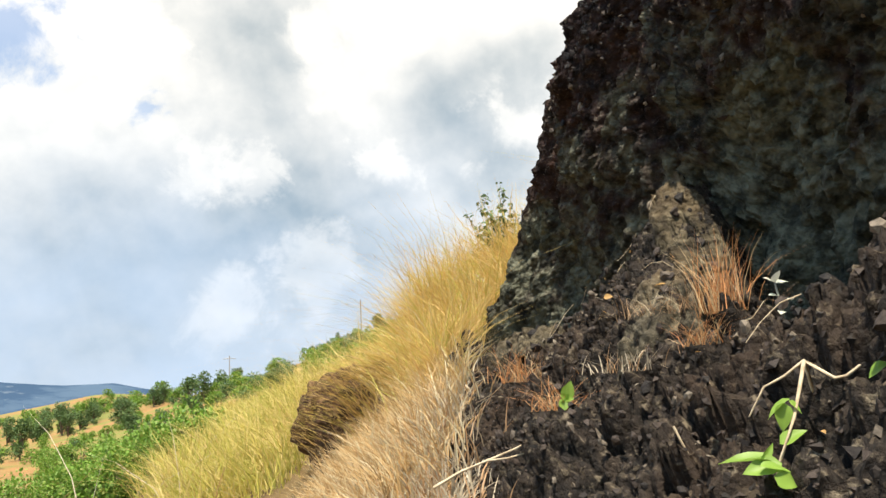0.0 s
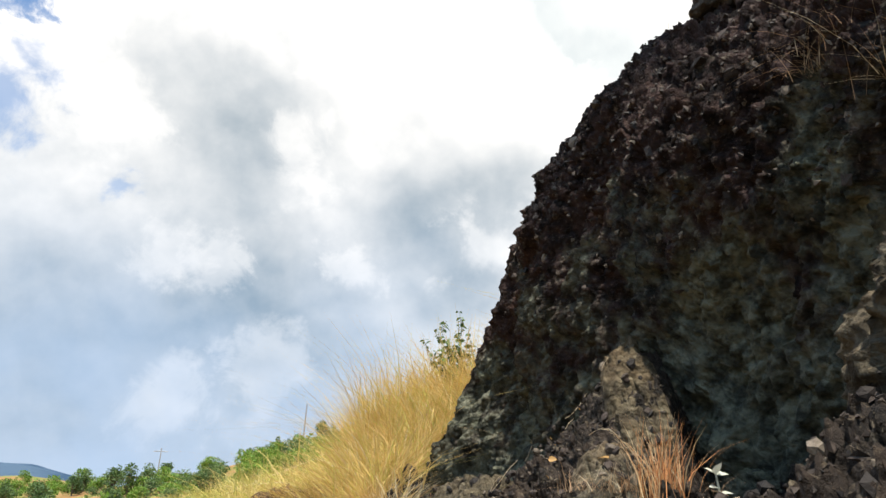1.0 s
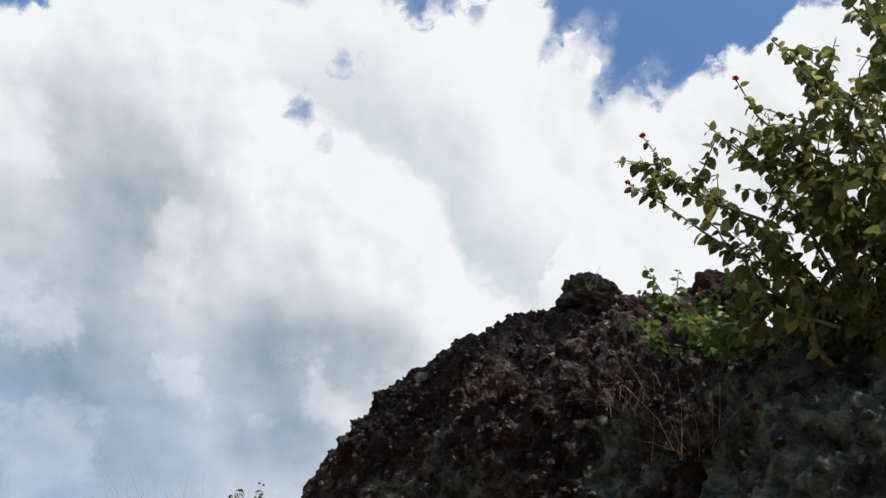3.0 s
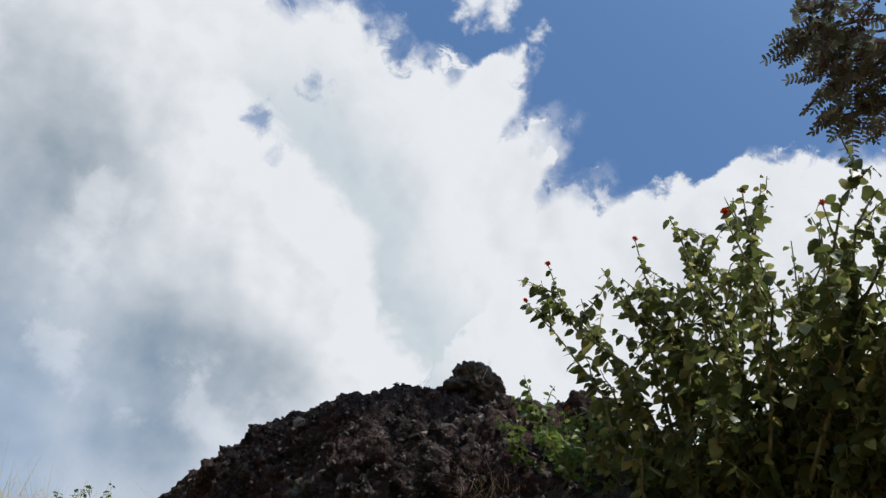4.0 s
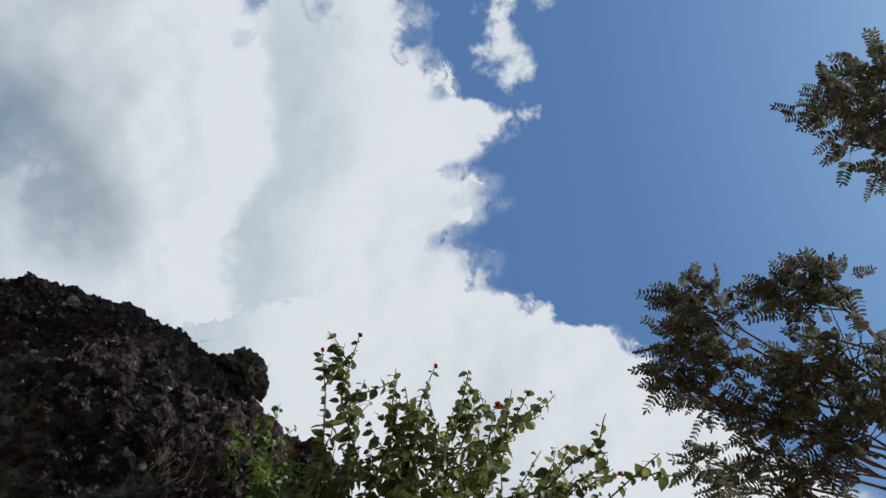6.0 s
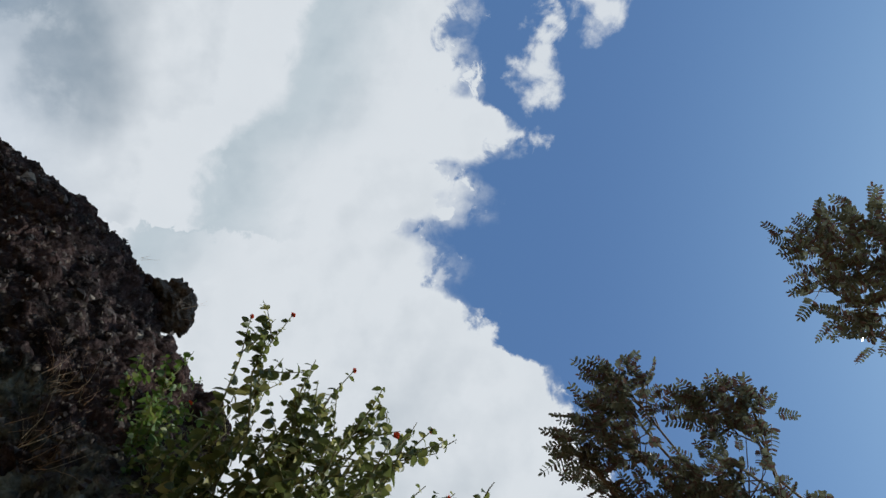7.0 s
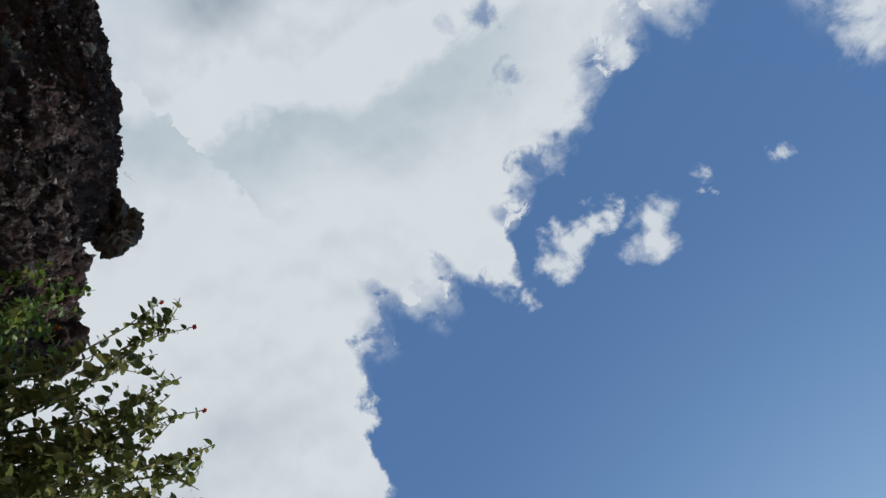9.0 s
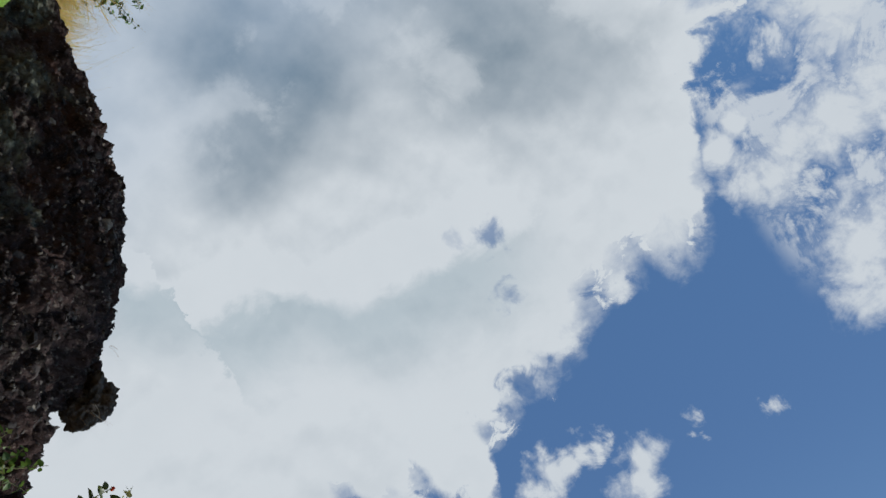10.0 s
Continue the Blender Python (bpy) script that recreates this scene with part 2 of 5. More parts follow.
def finish(m, n, colour, rough=0.8, bump=None, strength=0.5, distance=0.01, spec=0.3, through_leaf=0.0):
    b = n.add("ShaderNodeBsdfPrincipled")
    n.put((*colour, 1.0) if isinstance(colour, tuple) else colour, b.inputs["Base Color"])
    n.put(rough, b.inputs["Roughness"])
    b.inputs["Specular IOR Level"].default_value = spec
    if bump is not None:
        k = n.add("ShaderNodeBump")
        k.inputs["Strength"].default_value, k.inputs["Distance"].default_value = strength, distance
        n.put(bump, k.inputs["Height"])
        n.put(k.outputs[0], b.inputs["Normal"])
    out = b.outputs[0]
    if through_leaf:
        t = n.add("ShaderNodeBsdfTranslucent")
        n.put((*colour, 1.0) if isinstance(colour, tuple) else colour, t.inputs[0])
        s = n.add("ShaderNodeMixShader")
        s.inputs[0].default_value = through_leaf
        n.put(out, s.inputs[1])
        n.put(t.outputs[0], s.inputs[2])
        out = s.outputs[0]
    n.put(out, n.add("ShaderNodeOutputMaterial").inputs[0])
    return m


def place(n):
    return n.add("ShaderNodeNewGeometry").outputs["Position"]


def rock_material(name, dark, mid, pale, pale_amount, spec=0.12, lichen_lift=0.0, dust=0.0):
    m, n = material(name)
    p = place(n)
    big, small, fine = n.noise(p, 2.2, 5.0), n.noise(p, 17.0, 6.0, 0.65), n.noise(p, 85.0, 5.0, 0.7)
    c = n.mix(n.step(small, 0.36, 0.66), dark, mid)
    c = n.mix(n.step(big, 0.42, 0.7, 0.0, 0.6), c, (mid[0] * 1.25, mid[1] * 1.02, mid[2] * 0.82))
    # pale stone flecks; the coarse ones also paint sunlit lumps into the colour
    c = n.mix(n.step(n.noise(p, 34.0, 4.0, 0.6), 0.60, 0.72, 0.0, pale_amount), c, pale)
    c = n.mix(n.step(n.noise(n.vec("ADD", p, (4.0, 8.0, 2.0)), 13.0, 5.0, 0.7), 0.60, 0.70, 0.0, pale_amount * 0.7), c, pale)
    c = n.mix(n.step(fine, 0.55, 0.75, 0.0, 0.35), c, pale)
    # green-grey lichen, mostly low on the stone; paled to paint light into the hollow
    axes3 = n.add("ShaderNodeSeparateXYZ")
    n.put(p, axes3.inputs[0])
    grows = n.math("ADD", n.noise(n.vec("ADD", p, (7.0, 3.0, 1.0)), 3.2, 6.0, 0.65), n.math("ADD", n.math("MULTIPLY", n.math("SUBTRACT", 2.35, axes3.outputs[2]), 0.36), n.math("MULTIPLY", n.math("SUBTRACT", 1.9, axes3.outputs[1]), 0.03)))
    c = n.mix(n.step(grows, 0.40, 0.60, 0.0, lichen_lift), c, n.mix(n.step(small, 0.35, 0.65), (0.040, 0.042, 0.033), (0.185, 0.188, 0.135)))
    if dust:
        flat_top = n.add("ShaderNodeSeparateXYZ")
        n.put(n.add("ShaderNodeNewGeometry").outputs["True Normal"], flat_top.inputs[0])
        lies = n.math("MULTIPLY", n.step(flat_top.outputs[2], 0.45, 0.92, 0.0, dust), n.step(n.noise(p, 5.0, 5.0, 0.6), 0.38, 0.62))
        c = n.mix(lies, c, (0.215, 0.165, 0.105))
    pits = n.math("ADD", n.math("MULTIPLY", small, 1.6), n.math("MULTIPLY", fine, 0.7))
    pits = n.math("ADD", pits, n.math("MULTIPLY", n.voronoi(p, 46.0), -0.9))
    return finish(m, n, c, n.step(fine, 0.3, 0.7, 0.62, 0.95), pits, 0.9, 0.018, spec)


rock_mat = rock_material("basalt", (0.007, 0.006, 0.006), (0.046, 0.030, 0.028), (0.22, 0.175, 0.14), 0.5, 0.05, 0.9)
rubble_mat = rock_material("rubble", (0.005, 0.0042, 0.0036), (0.034, 0.025, 0.019), (0.26, 0.215, 0.15), 0.6, 0.2, 0.0, 0.30)
knob_mat = rock_material("grey_basalt", (0.035, 0.03, 0.027), (0.105, 0.09, 0.077), (0.22, 0.20, 0.17), 0.5)
sand_mat = rock_material("weathered_rock", (0.036, 0.029, 0.020), (0.125, 0.102, 0.066), (0.27, 0.235, 0.16), 0.6, 0.1)


earth_mat = rock_material("earthy_rock", (0.030, 0.019, 0.012), (0.135, 0.082, 0.050), (0.28, 0.20, 0.12), 0.5, 0.1)
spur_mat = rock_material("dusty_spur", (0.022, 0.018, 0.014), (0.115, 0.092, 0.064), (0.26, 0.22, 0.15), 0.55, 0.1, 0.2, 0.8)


def chip_material(name, dark, mid, pale):
    """Loose chips: each its own shade."""
    m, n = material(name)
    r = n.add("ShaderNodeNewGeometry").outputs["Random Per Island"]
    o = n.add("ShaderNodeObjectInfo").outputs["Random"]
    k = n.math("FRACT", n.math("ADD", r, o))
    p = place(n)
    f = n.noise(p, 70.0, 5.0, 0.65)
    c = n.mix(n.step(k, 0.0, 0.75), dark, mid)
    c = n.mix(n.step(k, 0.82, 1.0, 0.0, 0.8), c, pale)
    c = n.mix(n.step(f, 0.4, 0.7, 0.0, 0.5), c, (dark[0] * 0.8, dark[1] * 0.8, dark[2] * 0.8))
    return finish(m, n, c, 0.7, f, 0.7, 0.006, 0.25)


chip_mat = chip_material("stone_chip", (0.011, 0.009, 0.008), (0.050, 0.037, 0.030), (0.20, 0.165, 0.125))


def leaf_material(name, a, b, c=None, pass_on=0.35, rough=0.5, amount=0.3, patch=None):
    m, n = material(name)
    r = n.add("ShaderNodeNewGeometry").outputs["Random Per Island"]
    col = n.mix(r, a, b)
    if c:
        col = n.mix(n.step(n.math("FRACT", n.math("MULTIPLY", r, 7.31)), 1.0 - amount, 1.0 - amount + 0.02), col, c)
    if patch:
        col = n.mix(n.step(n.noise(place(n), 2.6, 4.0, 0.6), 0.46, 0.62, 0.0, 0.5), col, n.mix(r, patch, (patch[0] * 1.4, patch[1] * 1.4, patch[2] * 1.5)))
    col = n.mix(n.step(n.noise(place(n), 30.0, 3.0), 0.3, 0.7, 0.0, 0.35), col, (a[0] * 0.6, a[1] * 0.6, a[2] * 0.6))
    return finish(m, n, col, rough, None, spec=0.35, through_leaf=pass_on)


straw_mat = leaf_material("straw", (0.56, 0.38, 0.11), (0.74, 0.57, 0.25), (0.46, 0.45, 0.10), 0.35, 0.6, 0.26, (0.42, 0.235, 0.085))
rust_grass_mat = leaf_material("rust_straw", (0.46, 0.28, 0.11), (0.60, 0.44, 0.23), (0.66, 0.58, 0.39), 0.3, 0.6, 0.3)
dead_tuft_mat = leaf_material("dead_tuft", (0.30, 0.17, 0.09), (0.45, 0.31, 0.18), (0.52, 0.44, 0.30), 0.25, 0.7, 0.25)
rust_tuft_mat = leaf_material("rust_tuft", (0.50, 0.20, 0.075), (0.60, 0.34, 0.15), (0.62, 0.48, 0.28), 0.3, 0.6, 0.25)
grey_grass_mat = leaf_material("grey_straw", (0.44, 0.36, 0.25), (0.60, 0.53, 0.41), (0.48, 0.28, 0.14), 0.3, 0.6, 0.3)
green_grass_mat = leaf_material("green_grass", (0.34, 0.36, 0.06), (0.56, 0.47, 0.12), (0.64, 0.50, 0.20), 0.4, 0.6, 0.4, (0.50, 0.34, 0.11))
lantana_mat = leaf_material("shrub_leaf", (0.066, 0.082, 0.023), (0.150, 0.168, 0.046), (0.34, 0.32, 0.11), 0.48, 0.42, 0.20)
young_shrub_mat = leaf_material("young_shrub_leaf", (0.068, 0.118, 0.020), (0.125, 0.190, 0.034), (0.20, 0.22, 0.05), 0.42, 0.5, 0.2)
young_mat = leaf_material("young_leaf", (0.20, 0.36, 0.05), (0.30, 0.45, 0.09), None, 0.45, 0.45)
pinnate_mat = leaf_material("tree_leaf", (0.070, 0.078, 0.052), (0.165, 0.180, 0.125), (0.090, 0.052, 0.046), 0.36, 0.32, 0.3)
bush_mat = leaf_material("bush_leaf", (0.10, 0.20, 0.025), (0.19, 0.33, 0.045), (0.27, 0.32, 0.08), 0.35, 0.55, 0.2)
dark_bush_mat = leaf_material("dark_bush_leaf", (0.07, 0.13, 0.045), (0.11, 0.18, 0.06), (0.15, 0.21, 0.06), 0.25, 0.6, 0.2)
silver_mat = leaf_material("silver_leaf", (0.50, 0.52, 0.44), (0.62, 0.62, 0.52), None, 0.3, 0.7)
flower_mat = leaf_material("red_flower", (0.50, 0.035, 0.02), (0.62, 0.10, 0.02), None, 0.35, 0.5)
dead_leaf_mat = leaf_material("dead_leaf", (0.40, 0.20, 0.05), (0.46, 0.30, 0.12), None, 0.3, 0.6)


def bark_material(name, a, b):
    m, n = material(name)
    p = place(n)
    f = n.noise(p, 60.0, 5.0, 0.6)
    return finish(m, n, n.mix(n.step(f, 0.3, 0.7), a, b), 0.8, f, 0.5, 0.004)


bark_mat = bark_material("bark", (0.10, 0.075, 0.05), (0.20, 0.155, 0.11))
twig_mat = bark_material("pale_twig", (0.33, 0.25, 0.16), (0.52, 0.43, 0.30))
stem_mat = bark_material("green_stem", (0.10, 0.10, 0.04), (0.19, 0.17, 0.08))
pole_mat = bark_material("weathered_pole", (0.16, 0.15, 0.14), (0.30, 0.28, 0.26))
metal_mat = bark_material("grey_metal", (0.25, 0.26, 0.27), (0.36, 0.37, 0.38))

# ground: straw-coloured soil near, fields of green and orange earth further off
ground_mat, n = material("hillside_soil")
p = place(n)
big, mid, fine = n.noise(p, 0.045, 5.0, 0.6), n.noise(p, 0.9, 6.0, 0.6), n.noise(p, 24.0, 6.0, 0.7)
near_c = n.mix(n.step(mid, 0.35, 0.65), (0.085, 0.057, 0.03), (0.22, 0.15, 0.065))
near_c = n.mix(n.step(fine, 0.4, 0.7, 0.0, 0.6), near_c, (0.13, 0.085, 0.045))
field = n.mix(n.step(n.noise(p, 0.22, 6.0, 0.65), 0.47, 0.58), (0.27, 0.145, 0.062), (0.15, 0.17, 0.045))
field = n.mix(n.step(big, 0.60, 0.68, 0.0, 0.7), field, (0.26, 0.31, 0.07))
field = n.mix(n.step(n.noise(p, 1.6, 6.0, 0.7), 0.42, 0.60, 0.0, 0.65), field, (0.17, 0.135, 0.05))
axes = n.add("ShaderNodeSeparateXYZ")
n.put(p, axes.inputs[0])
soil = n.mix(n.step(n.vec("LENGTH", p), 9.0, 26.0), near_c, field)
finish(ground_mat, n, soil, 0.95, n.math("ADD", mid, n.math("MULTIPLY", fine, 0.5)), 0.6, 0.05, 0.1)

# far mountains: the blue of distant haze is put into their colour
mountain_mat, n = material("haze_tinted_mountain")
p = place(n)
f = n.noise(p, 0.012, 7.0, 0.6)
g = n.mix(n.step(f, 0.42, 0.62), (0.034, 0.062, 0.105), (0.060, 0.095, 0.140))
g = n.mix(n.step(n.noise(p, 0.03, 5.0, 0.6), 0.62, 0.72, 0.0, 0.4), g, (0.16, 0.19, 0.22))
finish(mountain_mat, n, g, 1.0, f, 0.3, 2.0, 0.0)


# ---- shapes ----
def hash3(ix, iy, iz, k=0):
    h = (ix.astype(np.int64) * 374761393 + iy.astype(np.int64) * 668265263 + iz.astype(np.int64) * 1274126177 + k * 974634777) & 0xFFFFFFFF
    h = ((h ^ (h >> 13)) * 1103515245) & 0xFFFFFFFF
    h = ((h ^ (h >> 16)) * 2246822519) & 0xFFFFFFFF
    return ((h ^ (h >> 15)) & 0xFFFFFF) / float(0x1000000)


def value_noise(p):
    """Smooth noise, -1 to 1, at the rows of p."""
    i = np.floor(p)
    f = p - i
    f = f * f * (3 - 2 * f)
    out = 0
    for dx in (0, 1):
        for dy in (0, 1):
            for dz in (0, 1):
                w = (f[:, 0] if dx else 1 - f[:, 0]) * (f[:, 1] if dy else 1 - f[:, 1]) * (f[:, 2] if dz else 1 - f[:, 2])
                out = out + w * hash3(i[:, 0] + dx, i[:, 1] + dy, i[:, 2] + dz)
    return 2 * out - 1


def fbm(p, octaves=4, gain=0.5):
    total, amp, q = 0, 1.0, np.array(p, float)
    for _ in range(octaves):
        total = total + amp * value_noise(q)
        q, amp = q * 2.03 + 17.3, amp * gain
    return total


def cells(p):
    """Distance to the nearest of the scattered seeds, and the difference to the second."""
    i = np.floor(p)
    first = np.full(len(p), 9.0)
    second = first.copy()
    for dx in (-1, 0, 1):
        for dy in (-1, 0, 1):
            for dz in (-1, 0, 1):
                c = i + (dx, dy, dz)
                s = c + np.stack([hash3(c[:, 0], c[:, 1], c[:, 2], k) for k in (1, 2, 3)], 1)
                d = np.sqrt(((p - s) ** 2).sum(1))
                second = np.minimum(second, np.maximum(first, d))
                first = np.minimum(first, d)
    return first, second - first


def facets(p):
    """Broken-rock relief: every cell of a scatter is a tilted flat of its own height. Returns it, and the distance from the cell's edge."""
    i = np.floor(p)
    first = np.full(len(p), 9.0)
    second = first.copy()
    relief = np.zeros(len(p))
    for dx in (-1, 0, 1):
        for dy in (-1, 0, 1):
            for dz in (-1, 0, 1):
                c = i + (dx, dy, dz)
                h = [hash3(c[:, 0], c[:, 1], c[:, 2], k) for k in range(1, 8)]
                off = p - (c + np.stack(h[:3], 1))
                d = np.sqrt((off ** 2).sum(1))
                tilt = np.stack(h[3:6], 1) - 0.5
                flat_h = (h[6] - 0.5) + 1.5 * (off * tilt).sum(1)
                near = d < first
                second = np.where(near, first, np.minimum(second, d))
                relief = np.where(near, flat_h, relief)
                first = np.where(near, d, first)
    return relief, second - first


def smoothstep(x, lo, hi):
    t = np.clip((x - lo) / (hi - lo), 0, 1)
    return t * t * (3 - 2 * t)


def mesh_object(name, verts, faces, mat, parent=None, label="", smooth=True):
    me = bpy.data.meshes.new(name)
    verts, faces = np.asarray(verts, dtype=np.float32), np.asarray(faces, dtype=np.int32)
    k = faces.shape[1]
    me.vertices.add(len(verts))
    me.vertices.foreach_set("co", verts.ravel())
    me.loops.add(faces.size)
    me.loops.foreach_set("vertex_index", faces.ravel())
    me.polygons.add(len(faces))
    me.polygons.foreach_set("loop_start", np.arange(0, faces.size, k, dtype=np.int32))
    me.polygons.foreach_set("use_smooth", np.full(len(faces), smooth))
    me.update(calc_edges=True)
    me.validate()
    me.materials.append(mat)
    ob = new(name, me)
    if parent:
        ob.parent = parent
    if label:
        tagged(ob, label)
    return ob


def grid_faces(rows, cols):
    a = np.arange(rows * cols).reshape(rows, cols)
    return np.stack([a[:-1, :-1], a[:-1, 1:], a[1:, 1:], a[1:, :-1]], -1).reshape(-1, 4)


def spread(template, faces, turns, places):
    """Many copies of one small shape: turns (n, 3, 3), places (n, 3)."""
    v = np.einsum("nij,kj->nki", turns, template) + places[:, None, :]
    f = faces[None] + (np.arange(len(places)) * len(template))[:, None, None]
    return v.reshape(-1, 3), f.reshape(-1, faces.shape[1])


def tube(points, radii, sides=6):
    """A round, tapering tube along points; verts and quads."""
    pts = [Vector(p) for p in points]
    verts, faces = [], []
    up = Vector((0.31, 0.22, 0.92)).normalized()
    for i, p in enumerate(pts):
        d = (pts[min(i + 1, len(pts) - 1)] - pts[max(i - 1, 0)]).normalized()
        a = d.cross(up)
        if a.length < 0.05:
            a = d.cross(Vector((1, 0, 0)))
        a.normalize()
        b = d.cross(a)
        for k in range(sides):
            t = 2 * math.pi * k / sides
            verts.append(p + (a * math.cos(t) + b * math.sin(t)) * radii[i])
    for i in range(len(pts) - 1):
        for k in range(sides):
            q = (k + 1) % sides
            faces.append((i * sides + k, i * sides + q, (i + 1) * sides + q, (i + 1) * sides + k))
    return verts, faces


def tubes(many, sides=5):
    """Several tubes in one set of verts and quads."""
    verts, faces = [], []
    for pts, radii in many:
        v, f = tube(pts, radii, sides)
        faces += [tuple(i + len(verts) for i in q) for q in f]
        verts += v
    return np.array([tuple(v) for v in verts]), np.array(faces)


def bend(a, b, rng, sag=0.1, steps=6):
    """A slightly crooked line from a to b that bows upwards by sag."""
    a, b = np.array(a, float), np.array(b, float)
    length = np.linalg.norm(b - a)
    t = np.linspace(0, 1, steps)[:, None]
    p = a + (b - a) * t + np.array([0, 0, sag * length]) * (4 * t * (1 - t))
    p[1:-1] += rng.normal(0, 0.022 * length, (steps - 2, 3))
    return p


def frames_along(dirs, ups, size):
    """Turns that carry +y to dirs and +z near ups, scaled."""
    d = dirs / np.linalg.norm(dirs, axis=1, keepdims=True)
    x = np.cross(d, ups)
    x /= np.linalg.norm(x, axis=1, keepdims=True) + 1e-9
    z = np.cross(x, d)
    return np.stack([x, d, z], -1) * np.asarray(size)[:, None, None]


def fine_leaf(rows=7, cols=5):
    """A leaf seen close: an ovate blade with a raised rib, cupped sides and a bent tip."""
    v = []
    for i in range(rows):
        t = i / (rows - 1)
        half = 0.30 * math.sin(math.pi * min(1.0, t * 0.92 + 0.06) ** 0.72) * (1 if 0 < i < rows - 1 else 0.12)
        for j in range(cols):
            s2 = 2 * j / (cols - 1) - 1
            v.append((half * s2, t, 0.10 * abs(s2) ** 1.3 * half / 0.3 - 0.16 * t * t + 0.015 * math.sin(9 * t + 2 * s2)))
    return np.array(v), grid_faces(rows, cols)


FINE_V, FINE_F = fine_leaf()
# a rounded ovate leaf, folded along its rib, with a drooping tip at +y; and a blunt leaflet
LEAF_V = np.array([(0, 0, 0), (-0.27, 0.17, 0.06), (-0.36, 0.44, 0.05), (-0.23, 0.76, -0.04), (0, 1.0, -0.20), (0.23, 0.76, -0.04), (0.36, 0.44, 0.05), (0.27, 0.17, 0.06), (0, 0.45, 0.0)])
LEAF_F = np.array([(k, 8, (k + 1) % 8) for k in range(8)])
LEAFLET_V = np.array([(0, 0, 0), (-0.15, 0.14, 0.02), (-0.21, 0.48, 0.03), (-0.18, 0.85, 0.01), (0, 1.0, -0.03), (0.18, 0.85, 0.01), (0.21, 0.48, 0.03), (0.15, 0.14, 0.02), (0, 0.5, 0.0)])


# ---- ground ----
def ground_height(x, y):
    """The hillside: a bench where the camera stands, a steep bank to the right, fields falling away to the left, a far ridge."""
    x, y = np.asarray(x, float), np.asarray(y, float)
    r = np.sqrt(x * x + y * y)
    field = 0.25 + np.interp(np.arctan2(x, y), (-0.54, -0.42, -0.25), (0.00016, 0.00034, 0.00026)) * np.minimum(r, 140) ** 2
    bench = 0.2 * np.clip(y, -4, 5.0)
    mix = smoothstep(-x - 0.08 * np.maximum(y, 0), 0.6, 5.5)
    low = bench * (1 - mix) + field * mix
    low = low * (1 - smoothstep(y, 6, 16)) + field * smoothstep(y, 6, 16)
    yy = np.maximum(y, 0)
    toe = np.where(yy < 5, -0.75 - 0.1 * yy, -1.25 - 0.48 * (yy - 5))
    slope = 0.285 + 0.655 * np.exp(-np.maximum(yy - 3, 0) / 4.5)
    rise = slope * (x - toe)
    soft = 0.06 + 0.015 * yy
    rise = np.where(rise > 20 * soft, rise, soft * np.log1p(np.exp(np.minimum(rise / soft, 20))))
    cap = 2.6 + 0.15 * yy
    rise = cap * np.tanh(rise / cap) * 0.35 + rise * 0.65
    rise = np.minimum(rise, 14)
    fall = 1 - smoothstep(yy, 55, 110)
    p = np.stack([x, y, 0 * x], -1).reshape(-1, 3)
    rough = (0.05 * fbm(p * 0.8, 3) + 0.018 * fbm(p * 5, 2)).reshape(x.shape) + (0.5 * fbm(p * 0.04, 3)).reshape(x.shape) * smoothstep(r, 25, 70)
    return low + rise * fall + rough


def sinh_axis(count, reach, bend_at):
    t = np.linspace(-1, 1, count)
    return reach * np.sinh(bend_at * t) / np.sinh(bend_at)


gx, gy = np.meshgrid(sinh_axis(300, 1500, 8.2), 1.5 + sinh_axis(300, 1500, 8.2))
gz = ground_height(gx, gy)
gz = gz - 0.8 * smoothstep(gx, -0.10, 0.35) * (1 - smoothstep(gx, 1.35, 1.75)) * smoothstep(gy, -0.6, 0.0) * (1 - smoothstep(gy, 3.3, 3.8))
ground = mesh_object("ground", np.stack([gx, gy, gz], -1).reshape(-1, 3), grid_faces(300, 300), ground_mat)
tagged(ground, "dry grassy hillside of ochre soil falling to green fields", "ground", kind="structure")


def mountain(name, span, distance, tops, label):
    """A far ridge with folded flanks; tops: heights along it."""
    n_along, n_up = 160, 14
    a = np.radians(np.linspace(span[0], span[1], n_along))
    crest = np.interp(np.linspace(0, 1, n_along), np.linspace(0, 1, len(tops)), tops)
    rows = []
    for k in range(n_up):
        t = k / (n_up - 1)
        d = distance + 260 * t
        p = np.stack([d * np.sin(a), d * np.cos(a), 0 * a], -1)
        fold = fbm(p * 0.011, 4)
        z = -6 + (crest + 6) * t ** 0.8 + 7 * fold * (0.35 + 0.65 * math.sin(math.pi * t))
        d2 = d + 20 * fold
        rows.append(np.stack([d2 * np.sin(a), d2 * np.cos(a), z], -1))
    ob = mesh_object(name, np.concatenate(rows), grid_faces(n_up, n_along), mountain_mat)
    return tagged(ob, label, "mountain", kind="structure")


mountain("backdrop", (-60, -14), 1050, [70, 82, 78, 86, 72, 68, 74, 70, 80, 82, 73, 66, 67, 54, 8, 2], "mountain ridge far behind the fields, coloured blue for haze")
mountain("backdrop", (-180, -55), 1200, [20, 45, 60, 40, 55, 62, 50, 45], "mountain ridge far behind the fields, coloured blue for haze")
mountain("backdrop", (60, 180), 1200, [80, 85, 70, 60, 65, 50, 40, 20], "mountain ridge far behind the fields, coloured blue for haze")


